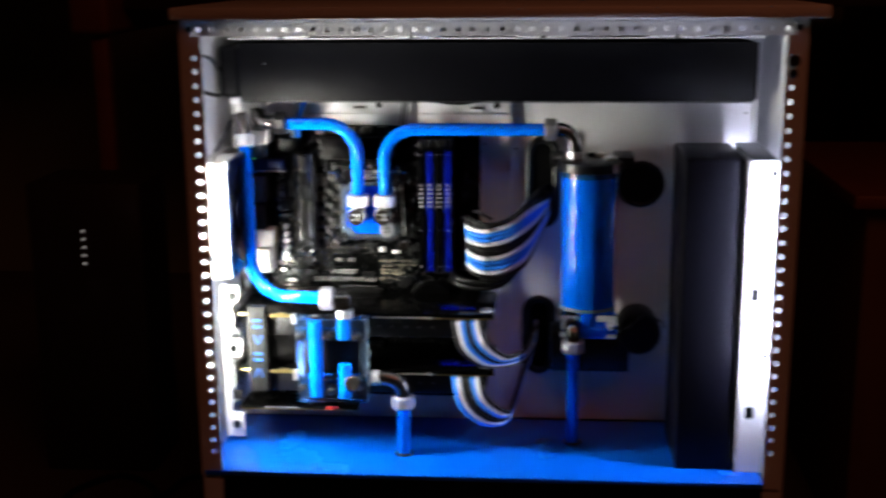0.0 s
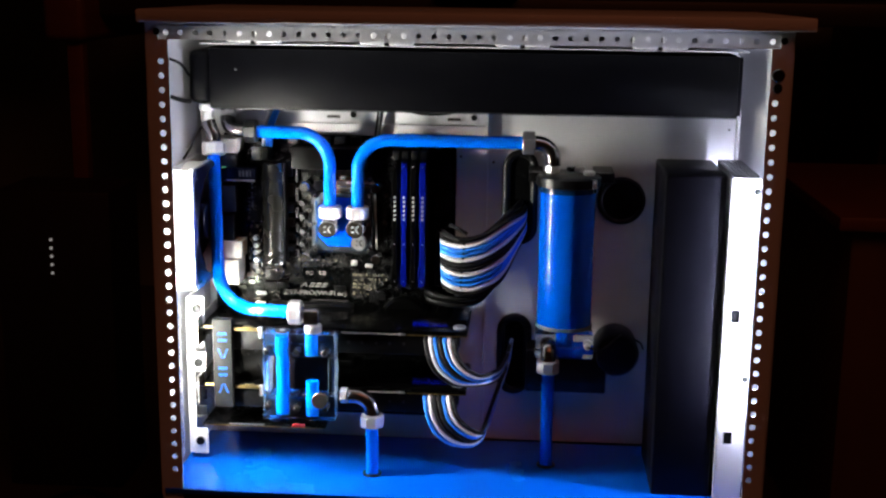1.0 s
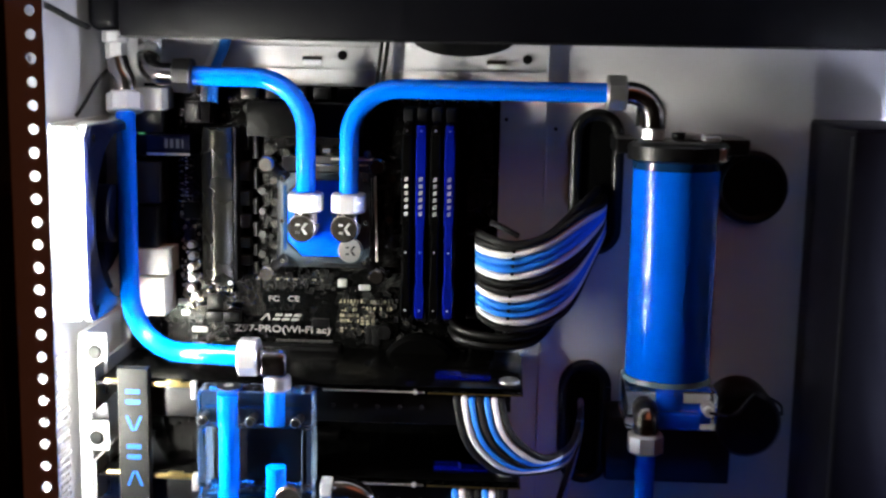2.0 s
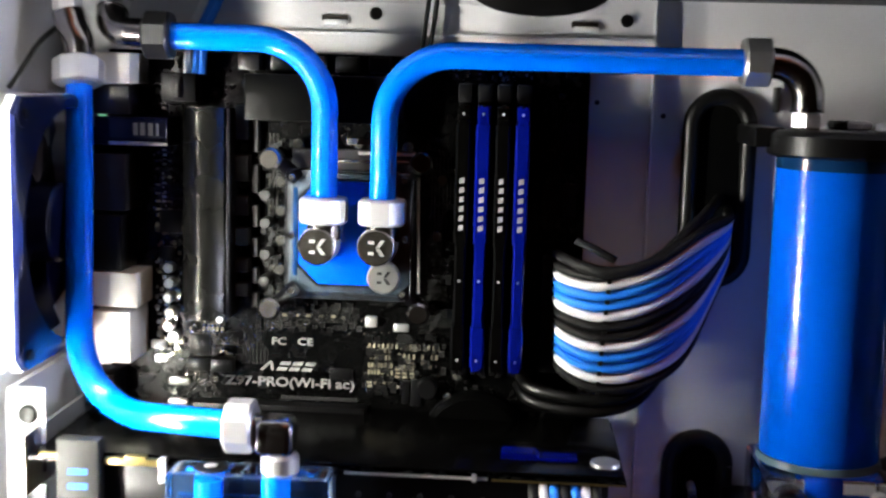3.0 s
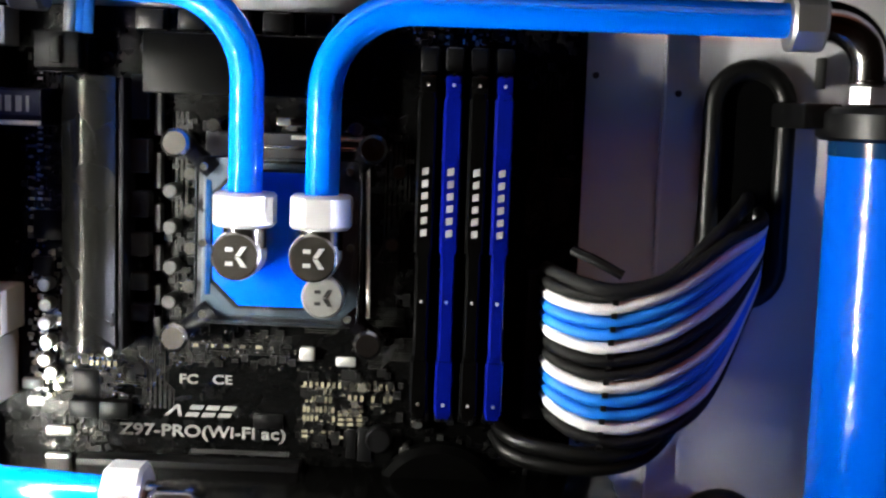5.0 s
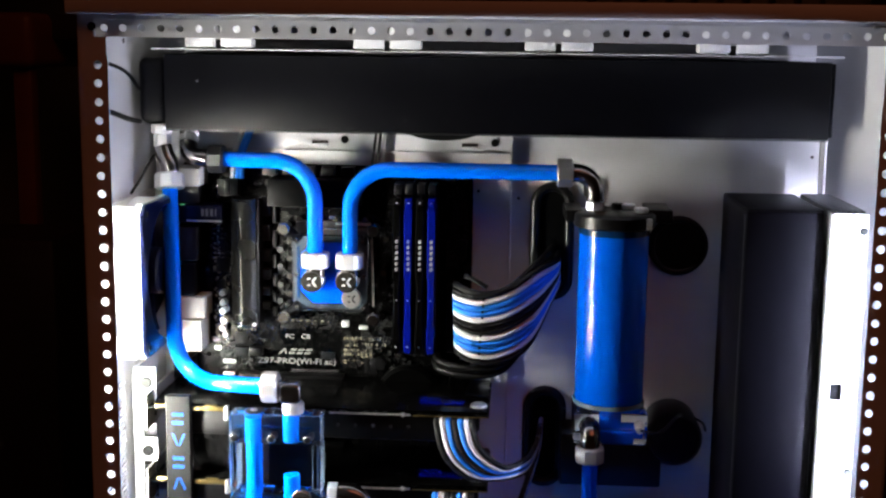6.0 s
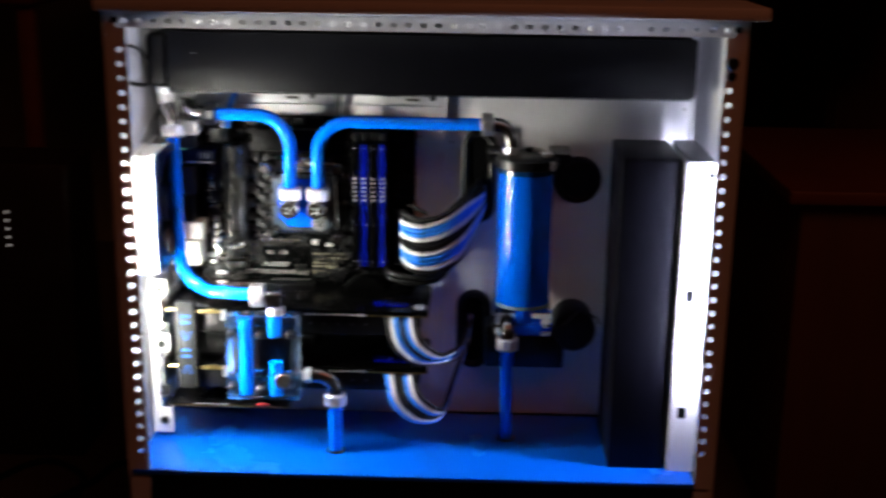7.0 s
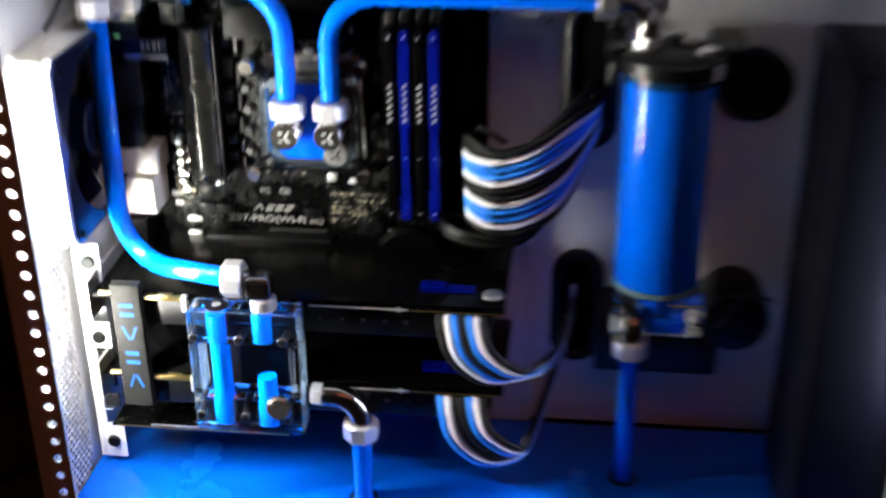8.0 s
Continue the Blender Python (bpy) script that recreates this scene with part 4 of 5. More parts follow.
# ---------------------------------------------------------------- fittings and tubes
def collar(parent, p, d, r=0.0121, length=0.0128, label="satin silver compression collar", metal=None):
    """A faceted ring round a tube, centred on p along d."""
    p, d = Vector(p), Vector(d).normalized()
    a, b = p - d * length / 2, p + d * length / 2
    return part("collar", sweep_rings([a, a + d * 0.0012, b - d * 0.0012, b], [r - 0.0012, r, r, r - 0.0012], d, 8), metal or SILVER, parent, label)


def elbow_fitting(name_label, ring_at, ring_dir, corner, base_at, r=0.0074, bend_r=0.012, metal=None):
    """A right-angled rotary fitting from a tube's collar round a corner to its threaded base."""
    f = thing("tube_fitting", base_at, name_label, "fitting", "tube fittings")
    ring_at, corner, base_at = Vector(ring_at), Vector(corner), Vector(base_at)
    # metal: a darker grey for a collar in shade, the shade put in its colour
    if metal:
        collar(f, ring_at, ring_dir, label="compression collar with its shade put into a darker grey", metal=metal)
    else:
        collar(f, ring_at, ring_dir)
    d = (base_at - corner).normalized()
    part("elbow", sweep(fillet([ring_at, corner, base_at - d * 0.0078], bend_r, 12), r, 24), CHROME, f, "dark mirror-bright elbow")
    part("lip", sweep_rings([base_at - d * 0.0092, base_at - d * 0.0088, base_at - d * 0.0080, base_at - d * 0.0077], [r, r + 0.0004, r + 0.0004, r], d, 24), CHROME, f)
    part("base_nut", sweep_rings([base_at - d * 0.0076, base_at - d * 0.0070, base_at - d * 0.0008, base_at], [r - 0.0010, r + 0.0002, r + 0.0002, r - 0.0010], d, 6), SILVER, f, "satin silver hexagon nut")
    return f


def block_elbow(ring_at, x0, x1, y, z0, z1, base_z):
    """A rounded cube-shaped corner fitting on a round base ring."""
    f = thing("tube_fitting", (x1, y, base_z), "mirror-bright cube-shaped elbow on the clear terminal block", "fitting", "tube fittings")
    ring_at = Vector(ring_at)
    collar(f, ring_at, (1, 0, 0))
    part("neck", rod(ring_at, (x0 + 0.005, y, ring_at.z - 0.001), 0.0066, 22), CHROME, f)
    part("elbow", box(x0, x1, y - 0.0085, y + 0.0085, z0, z1, 0.0044, seg=4), CHROME, f, "dark mirror-bright rounded corner block")
    c = (x0 + x1) / 2 + 0.0020
    part("base_ring", sweep_rings([(c, y, base_z), (c, y, base_z + 0.0006), (c, y, z0 - 0.0008), (c, y, z0 + 0.0006)], [0.0078, 0.0084, 0.0084, 0.0072], Vector((0, 0, 1)), 26), SILVER, f, "satin silver base ring")
    return f


def tube(corners, bend_r, label, r=0.0064):
    b = sweep(fillet(corners, bend_r, 18), r, 26)
    uv = b.loops.layers.uv.new("round")
    for n, f in enumerate(b.faces):
        for loop, (du, dv) in zip(f.loops, ((0, 0), (1, 0), (1, 1), (0, 1))):
            loop[uv].uv = ((n % 26 + du) / 26, n // 26 + dv)
    return single("coolant_tube", b, TUBE, label, "tube", "coolant tubes")


YT = -0.0345
# two tubes that rise from the processor block
tube([(-0.0088, YT, 0.470), (-0.0088, YT, 0.5452), (-0.086, YT, 0.5458)], 0.034, "glossy blue coolant tube bending from the water block towards the radiator")
tube([(0.0198, YT, 0.470), (0.0203, YT, 0.5398), (0.190, YT, 0.5398)], 0.033, "glossy blue coolant tube bending from the water block to the reservoir")
for x, zk in ((-0.0088, 0.4472), (0.0198, 0.4475)):
    f = thing("tube_fitting", (x, -0.03, zk), "silver right-angled fitting with a round mirror cap", "fitting", "tube fittings")
    collar(f, (x, YT, 0.4642), (0, 0, 1))
    part("neck", rod((x, YT, 0.4585), (x, YT, 0.4500), 0.0082, 20), CHROME, f)
    part("body", rod((x - 0.002, -0.0265, zk), (x - 0.002, -0.0410, zk), 0.0094, 28, chamfer=0.0012), SILVER, f)
    cap = part("cap", rod((x - 0.002, -0.0411, zk), (x - 0.002, -0.0430, zk), 0.0090, 28, chamfer=0.0008), CAP_DARK, f, "round dark nickel cap with a plain mark")
    mark(cap, x - 0.0015, -0.0431, zk, 0.0042, STEEL)

# Both collars get darker metal in place of the shade on them.
elbow_fitting("dark nickel elbow on the reservoir cap", (0.1935, YT, 0.5400), (1, 0, 0), (0.2185, YT, 0.5400), (0.2185, YT, 0.5098), bend_r=0.0165, metal=PLUG_STEEL)
elbow_fitting("dark nickel elbow hanging from the radiator", (-0.0895, YT, 0.5458), (1, 0, 0), (-0.1150, -0.034, 0.5470), (-0.1150, -0.022, 0.5640), bend_r=0.012, metal=DARK_METAL)

# tube from the radiator down to the graphics card block
A0, A1, A2 = Vector((-0.1280, -0.038, 0.523)), Vector((-0.1160, -0.076, 0.3708)), Vector((-0.0352, -0.105, 0.3755))
tube([A0, A1, A2], 0.043, "glossy blue coolant tube dropping from radiator to the graphics cards")
f = thing("tube_fitting", (-0.1335, -0.038, 0.563), "silver angled fitting between radiator and tube", "fitting", "tube fittings")
collar(f, (-0.1275, -0.0400, 0.5275), (A0 - A1))
part("elbow", sweep(smooth_path([(-0.1272, -0.040, 0.532), (-0.1272, -0.040, 0.541), (-0.1308, -0.039, 0.549), (-0.1330, -0.038, 0.556)], 6), 0.0074, 20), CHROME, f, "dark mirror-bright elbow")
part("base_nut", rod((-0.1330, -0.038, 0.5562), (-0.1332, -0.038, 0.5660), 0.0070, 6, chamfer=0.0006), SILVER, f, "satin silver hexagon nut")
block_elbow((-0.0325, -0.1058, 0.3757), -0.0258, -0.0078, -0.1062, 0.3638, 0.3808, 0.3558)

# tube from the terminal block down through the blue sheet
elbow_fitting("dark nickel elbow beside the clear terminal block", (0.0435, -0.1005, 0.2640), (0, 0, 1), (0.0435, -0.1005, 0.2895), (0.0115, -0.1005, 0.2895), bend_r=0.018, r=0.0078)
tube([(0.0435, -0.1005, 0.262), (0.0435, -0.1005, 0.23), (0.0436, -0.1005, 0.150)], 0.01, "glossy blue coolant tube going down through the blue sheet")
# tube under the reservoir
tube([(0.2195, -0.060, 0.310), (0.2195, -0.060, 0.25), (0.2205, -0.060, 0.150)], 0.01, "glossy blue coolant tube going down from the pump")
elbow_fitting("dark nickel elbow under the reservoir", (0.2190, -0.060, 0.3140), (0, 0, 1), (0.2190, -0.060, 0.3335), (0.2190, -0.042, 0.3335), bend_r=0.010, r=0.0080)
for x, y in ((0.0436, -0.1005), (0.2202, -0.060)):
    b = sweep([(x + 0.0085 * math.cos(a), y + 0.0085 * math.sin(a), FZ + 0.0012) for a in [2 * math.pi * k / 24 for k in range(25)]], 0.0012, 8)
    single("tube_grommet", b, RUBBER, "thin black ring round a tube on the blue sheet", "grommet", "tube grommets")


# ---------------------------------------------------------------- reservoir and pump
def reservoir():
    cx, cy = 0.2345, -0.034
    up = Vector((0, 0, 1))
    r = thing("reservoir", (cx, cy, 0.285), "blue-filled cylindrical reservoir with black cap on a clear pump head", "reservoir")
    part("coolant", sweep_rings([(cx, cy, 0.3545), (cx, cy, 0.4916)], [0.0282, 0.0282], up, 56), COLUMN, r, "column of blue coolant")
    b = bmesh.new()
    part("tube_wall", sweep_rings([(cx, cy, 0.4918), (cx, cy, 0.4970)], [0.0286, 0.0286], up, 56, b), BLUE_TINT, r, "clear tube wall above the coolant")
    part("cap", sweep_rings([(cx, cy, 0.4972), (cx, cy, 0.4984), (cx, cy, 0.5069), (cx, cy, 0.5084), (cx, cy, 0.5096)], [0.0315, 0.0330, 0.0330, 0.0318, 0.0300], up, 48), PLASTIC, r, "black screw cap")
    for k, (dx, dy, m) in enumerate(((0.020, -0.008, SILVER), (0.004, 0.018, PLASTIC), (0.012, 0.014, SILVER))):
        part("cap_plug", rod((cx + dx, cy + dy, 0.5097), (cx + dx, cy + dy, 0.5139), 0.006, 16, chamfer=0.001), m, r)
    part("cap_notch", box(cx + 0.0232, cx + 0.0275, cy - 0.0255, cy - 0.0205, 0.4984, 0.5070, 0.0005), SILVER, r)
    part("clamp", box(cx - 0.040, cx - 0.026, cy - 0.004, 0.0108, 0.5010, 0.5105, 0.001), PLASTIC, r)
    part("hanger", box(cx - 0.0235, cx - 0.0210, 0.0030, 0.0108, 0.5165, 0.5290, 0.0006), GREY_PART, r)
    # Added bar, unseen behind the column: keeps strip light off the wall.
    part("light_block_bar", box(cx - 0.010, cx + 0.010, cy + 0.0290, 0.0108, 0.3560, 0.4965, 0.001), PLASTIC, r)
    part("clamp", box(cx + 0.026, cx + 0.046, cy - 0.004, 0.0108, 0.5010, 0.5115, 0.001), PLASTIC, r)
    part("base_ring", sweep_rings([(cx, cy, 0.3510), (cx, cy, 0.3543)], [0.0296, 0.0290], up, 48), RING_PALE, r)
    part("pump_head", box(cx - 0.0295, cx + 0.0300, cy - 0.0275, cy + 0.028, 0.3225, 0.3498, 0.003, seg=3), ACRYLIC, r, "clear acrylic pump head")
    part("channel", rod((cx + 0.001, cy - 0.004, 0.3255), (cx + 0.001, cy - 0.004, 0.3485), 0.0088, 22), LIQUID, r, "blue channel")
    part("channel", rod((cx + 0.008, cy - 0.006, 0.331), (cx + 0.027, cy - 0.006, 0.331), 0.0062, 18), LIQUID, r, "blue channel")
    part("channel", box(cx - 0.0070, cx + 0.0195, cy - 0.0225, cy - 0.0125, 0.3238, 0.3335, 0.0015), LIQUID, r, "blue channel")
    part("polished_bore", rod((cx + 0.0235, cy - 0.0268, 0.3385), (cx + 0.0235, cy - 0.0200, 0.3385), 0.0042, 20), SILVER, r, "bright metal thread")
    part("inlet", rod((0.2190, -0.0420, 0.3335), (0.2190, -0.054, 0.3335), 0.0082, 18), CHROME, r)
    part("pump_body", sweep_rings([(cx + 0.0560, 0.0105, 0.3190), (cx + 0.0560, -0.0270, 0.3190), (cx + 0.0560, -0.0310, 0.3190), (cx + 0.0560, -0.0314, 0.3190)], [0.0235, 0.0235, 0.0205, 0.0170], Vector((0, -1, 0)), 36), PLASTIC, r, "round black pump")
    part("pump_plate", box(cx - 0.038, cx + 0.046, -0.030, 0.0108, 0.2760, 0.3215, 0.002), PLASTIC, r, "black pump housing")
    part("temperature_plug", rod((cx + 0.0235, cy - 0.028, 0.3375), (cx + 0.0235, cy - 0.034, 0.3375), 0.0032, 14, chamfer=0.0006), SILVER, r)
    part("sensor_lead", sweep(smooth_path([(cx + 0.0235, cy - 0.034, 0.3375), (cx + 0.040, cy - 0.032, 0.3365), (cx + 0.060, -0.030, 0.3400), (cx + 0.080, -0.015, 0.330), (cx + 0.086, 0.000, 0.318)], 8), 0.0011, 8), PLASTIC, r)
    return r


reservoir()


def wall_grommet(cx, z0, z1, w, label, y=0.006):
    """A long rubber-lined cable opening."""
    g = thing("cable_grommet", (cx, y, z0), label, "grommet", "cable grommets")
    path = []
    for k in range(13):
        a = math.pi * k / 12
        path.append((cx + w * math.cos(a), y, z1 - w + w * math.sin(a)))
    for k in range(13):
        a = math.pi + math.pi * k / 12
        path.append((cx + w * math.cos(a), y, z0 + w + w * math.sin(a)))
    path.append(path[0])
    part("rim", sweep(path, 0.0042, 12, caps=False), RUBBER, g)
    o = [(p[0], p[2]) for p in path[:-1]]
    # The wall has no hole here; a black plate paints the opening's shade.
    part("opening_shade", prism(o, y - 0.0002, y + 0.0010), GAP_SHADE, g, "black plate with the opening's shade painted in")
    return g


wall_grommet(0.1858, 0.4300, 0.5235, 0.0145, "long black rubber cable grommet with sleeved cables in it", 0.0095)
wall_grommet(0.1835, 0.2640, 0.3465, 0.0145, "long black rubber cable grommet in shadow", 0.0095)
g = thing("round_grommet", (0.2915, 0.006, 0.4515), "round black rubber grommet in the white wall", "grommet")
part("disc", rod((0.2915, 0.0110, 0.476), (0.2915, 0.0070, 0.476), 0.0235, 40, chamfer=0.0015), RUBBER, g)
part("rim", sweep([(0.2915 + 0.0225 * math.cos(a), 0.008, 0.476 + 0.0225 * math.sin(a)) for a in [2 * math.pi * k / 40 for k in range(41)]], 0.003, 10, caps=False), RUBBER, g)
g = thing("long_grommet", (0.0925, 0.004, 0.561), "wide black rubber grommet half hidden behind the radiator", "grommet")
part("disc", prism([(0.0925 + 0.035 * math.cos(a), 0.5730 + 0.012 * math.sin(a)) for a in [2 * math.pi * k / 40 for k in range(40)]], 0.001, 0.0058, 0.0008), RUBBER, g)


# ---------------------------------------------------------------- graphics cards
CARD_IN = 0.008   # how far the cards and what sits on them stand in from their nominal height


def seat(ob):
    ob.matrix_world = Matrix.Translation((0, CARD_IN, 0)) @ ob.matrix_world
    return ob


def graphics_card(z, label):
    g = thing("graphics_card", (0.0, -0.05, z - 0.02), label, "graphics card", "graphics cards")
    part("circuit_board", box(-0.133, 0.1375, -0.103, -0.004, z - 0.0008, z + 0.0008), PCB, g)
    part("backplate", box(-0.118, 0.1360, -0.1015, -0.006, z + 0.0022, z + 0.0034, 0.0005), GLOSS_BLACK, g)
    part("edge_strip", box(0.012, 0.076, -0.1036, -0.1031, z - 0.0004, z + 0.0008), STEEL, g, "thin bright edge strip")
    part("edge_pin", box(0.0690, 0.0712, -0.1044, -0.1032, z - 0.0012, z + 0.0022), SILVER, g)
    part("edge_strip", box(0.078, 0.1370, -0.1035, -0.1031, z - 0.0006, z + 0.0002), GOLD, g)
    part("water_jacket", box(-0.105, 0.1280, -0.099, -0.010, z - 0.022, z - 0.0012, 0.0012), PLASTIC, g)
    part("slot_plate", box(-0.1355, -0.1338, -0.1055, 0.0, z - 0.018, z + 0.010), STEEL, g)
    part("video_port", box(-0.1334, -0.118, -0.060, -0.020, z - 0.014, z - 0.0012, 0.0006), STEEL, g)
    part("power_socket", box(0.094, 0.130, -0.099, -0.084, z - 0.0125, z - 0.0012, 0.0006), PLASTIC, g)
    b = prism([(0.0815, z + 0.0036), (0.1165, z + 0.0036), (0.1165, z + 0.0046), (0.099, z + 0.0048), (0.097, z + 0.0066), (0.0815, z + 0.0066)], -0.084, -0.074)
    part("blue_tab", b, BLUE_METAL, g, "small bright blue plastic tab")
    s = sweep_rings([(0.1290, -0.085, z + 0.0034), (0.1290, -0.085, z + 0.0050), (0.1290, -0.085, z + 0.0058)], [0.0068, 0.0066, 0.0050], Vector((0, 0, 1)), 24)
    part("coin_screw", s, PLUG_STEEL, g, "round silver screw head")
    part("gold_tab", box(-0.0975, -0.0722, -0.1044, -0.1010, z - 0.0012, z + 0.0020, 0.0006), GOLD, g, "gold bridge connector")
    part("gold_tab", box(-0.0880, -0.0780, -0.1050, -0.1008, z + 0.0021, z + 0.0034, 0.0004), GOLD, g)
    part("tab_nut", box(-0.0720, -0.0685, -0.1052, -0.1000, z - 0.0085, z + 0.0030, 0.0006), STEEL, g)
    part("port_stub", rod((-0.128, -0.1005, z + 0.0005), (-0.116, -0.1005, z + 0.0005), 0.0022, 10), GOLD, g)
    for k in range(5):
        x = 0.018 + k * 0.014
        part("jacket_screw", rod((x, -0.0992, z - 0.011), (x, -0.1002, z - 0.011), 0.0014, 10), DARK_METAL, g)
    return g


seat(graphics_card(0.3530, "black graphics card with a water jacket, upper of two"))
seat(graphics_card(0.2922, "black graphics card with a water jacket, lower of two"))

s = thing("card_bridge", (-0.108, -0.104, 0.272), "grey metal bridge plate with pale blue marks joining both graphics cards", "bridge plate")
part("plate", box(-0.1180, -0.0985, -0.1085, -0.1000, 0.2722, 0.3640, 0.0008), GREY_PLATE, s)
for k, z in enumerate((0.346, 0.3285, 0.310, 0.2925)):
    b = bmesh.new()
    if k in (0, 2):
        for dz in (-0.0034, 0.0034):
            box(-0.1125, -0.1035, -0.1089, -0.1084, z + dz - 0.0014, z + dz + 0.0014, bm=b)
    else:
        sg = 1 if k == 3 else -1
        prism([(-0.1130, z - sg * 0.005), (-0.1112, z - sg * 0.005), (-0.1078, z + sg * 0.0045), (-0.1092, z + sg * 0.0045)], -0.1089, -0.1084, bm=b)
        prism([(-0.1040, z - sg * 0.005), (-0.1022, z - sg * 0.005), (-0.1062, z + sg * 0.0045), (-0.1078, z + sg * 0.0045)], -0.1089, -0.1084, bm=b)
    part("mark", b, PRINT_BLUE, s, "plain pale blue mark")
seat(s)


def terminal_block():
    t = thing("terminal_block", (-0.029, -0.104, 0.266), "clear acrylic terminal block with blue coolant channels across both graphics cards", "terminal block")
    x0, x1, z0, z1 = -0.0632, 0.0080, 0.2665, 0.3555
    for name, q in (("top_bar", (x0, x1, 0.3325, z1)), ("bottom_bar", (x0, x1, z0, 0.2925)), ("post", (x1 - 0.0062, x1, 0.2927, 0.3323)), ("post", (x0, x0 + 0.0050, 0.2927, 0.3323))):
        bar = part(name, box(q[0], q[1], -0.1235, -0.1045, q[2], q[3], 0.0012), ACRYLIC, t, "clear acrylic bar")
        part("machined_back", box(q[0] + 0.001, q[1] - 0.001, -0.1042, -0.1034, q[2] + 0.001, q[3] - 0.001), BLOCK_BACK, bar, "dark blue back face")
        for e in (q[0] - 0.0005, q[1] + 0.0001):
            part("machined_edge", box(e, e + 0.0004, -0.1225, -0.1055, q[2] + 0.0015, q[3] - 0.0015), FROST, bar, "frosted machined edge")
    for ya, yb in ((-0.1232, -0.1219), (-0.1062, -0.1048)):
        part("machined_edge", box(x0 + 0.001, x1 - 0.001, ya, yb, z1 + 0.0001, z1 + 0.0003), FROST, t, "frosted machined edge")
    for xa in (x0 + 0.0006, -0.0315, x1 - 0.0018):
        part("machined_edge", box(xa, xa + 0.0012, -0.1217, -0.1064, z1 + 0.0001, z1 + 0.0003), FROST, t, "frosted machined edge")
    part("backing", box(x0 + 0.006, x1 - 0.007, -0.1032, -0.1024, 0.2930, 0.3320), BLACK, t)
    yc = -0.1145
    for x, za, zb in ((-0.0455, 0.2710, 0.3515), (-0.0162, 0.3335, 0.3550), (-0.0160, 0.2705, 0.3055)):
        part("channel", rod((x, yc, za), (x, yc, zb), 0.0064, 20), CHANNEL, t, "blue coolant channel")
    for z in (0.3370, 0.2790):
        for x in (-0.0595, -0.0300, -0.0020):
            bolt = part("bolt", rod((x, -0.1050, z), (x, -0.1222, z), 0.0026, 14), DARK_METAL, t)
            part("bolt_head", rod((x, -0.1236, z), (x, -0.1252, z), 0.0034, 16, chamfer=0.0005), CAP_STEEL, bolt)
            part("bolt_socket", rod((x, -0.1253, z), (x, -0.1256, z), 0.0024, 6), PLASTIC, bolt)
        part("cross_channel", rod((-0.0595, -0.1085, z + 0.006), (-0.0010, -0.1085, z + 0.006), 0.0011, 10), BLUE_TINT, t, "thin blue channel")
    plug = part("plug", rod((-0.0455, yc, z1 + 0.0003), (-0.0455, yc, z1 + 0.0014), 0.0078, 22, chamfer=0.0005), PLASTIC, t, "black screw plug")
    part("plug_socket", rod((-0.0455, yc, z1 + 0.0015), (-0.0455, yc, z1 + 0.0020), 0.0030, 6), STEEL, plug)
    part("plug", rod((-0.0062, -0.1237, 0.2890), (-0.0062, -0.1290, 0.2890), 0.0085, 26, chamfer=0.001), CAP_STEEL, t, "round grey plug")
    return t


seat(terminal_block())

c = thing("expansion_card", (-0.07, -0.05, 0.246), "small expansion card with gold edge and a red spot", "expansion card")
part("circuit_board", box(-0.133, -0.006, -0.100, -0.012, 0.2490, 0.2506), PCB, c)
part("edge", box(-0.130, -0.008, -0.1006, -0.1001, 0.2493, 0.2502), GOLD, c)
part("edge", box(-0.105, -0.069, -0.1009, -0.1002, 0.2512, 0.2522), STEEL, c)
part("red_tab", box(-0.040, -0.027, -0.1010, -0.098, 0.2508, 0.2530), mat("red_plastic", (0.28, 0.02, 0.02), 0.4), c, "small red part")
for k in range(11):
    part("contact", box(-0.1225 + k * 0.0052, -0.1200 + k * 0.0052, -0.098, -0.088, 0.2478, 0.2489), GOLD, c)
seat(c)


# ---------------------------------------------------------------- sleeved cables
def cable(points, r, material, label, group):
    return single("sleeved_cable", sweep(smooth_path(points, 6), r, 10), material, label, "cable", group)


TONE = {"k": (SLEEVE_BLACK, "black"), "w": (SLEEVE_WHITE, "white"), "b": (SLEEVE_BLUE, "blue")}
TOP = [(0.1075, 0.4343), (0.1180, 0.4320), (0.1295, 0.4320), (0.1510, 0.4380), (0.1740, 0.4522), (0.1890, 0.4600)]
LOW = [(0.1088, 0.3930), (0.1160, 0.3892), (0.1260, 0.3868), (0.1440, 0.3872), (0.1675, 0.3995), (0.1850, 0.4300)]
OUT = [-0.0285, -0.0340, -0.0360, -0.0325, -0.0225, -0.0070]
for i, c in enumerate("kwbbwkkwbbwk"):
    for j in range(2):
        s = (i - 1) / 9
        m, word = TONE[c]
        mid = [(a[0] + (b[0] - a[0]) * s, y + 0.0044 * j, a[1] + (b[1] - a[1]) * s) for a, b, y in zip(TOP, LOW, OUT)]
        cable([(mid[0][0] - 0.002, mid[0][1] + 0.014, mid[0][2] + 0.001)] + mid + [(0.1915, 0.006, 0.4640 - 0.022 * s), (0.1925, 0.022, 0.4640 - 0.020 * s)],
              0.0023, m, word + " sleeved main power cable curving into a grommet", "main power cables")
comb = thing("cable_comb", (0.1300, -0.043, 0.387), "small black comb holding the main power cables apart", "cable comb")
for i in range(12):
    q = (i - 0.5) / 9
    z = 0.4320 + (0.3868 - 0.4320) * q
    x = 0.1300 + (0.1270 - 0.1300) * q
    part("tooth", rod((x - 0.0011, -0.0376, z), (x + 0.0011, -0.0376, z), 0.0011, 8), PLASTIC, comb)
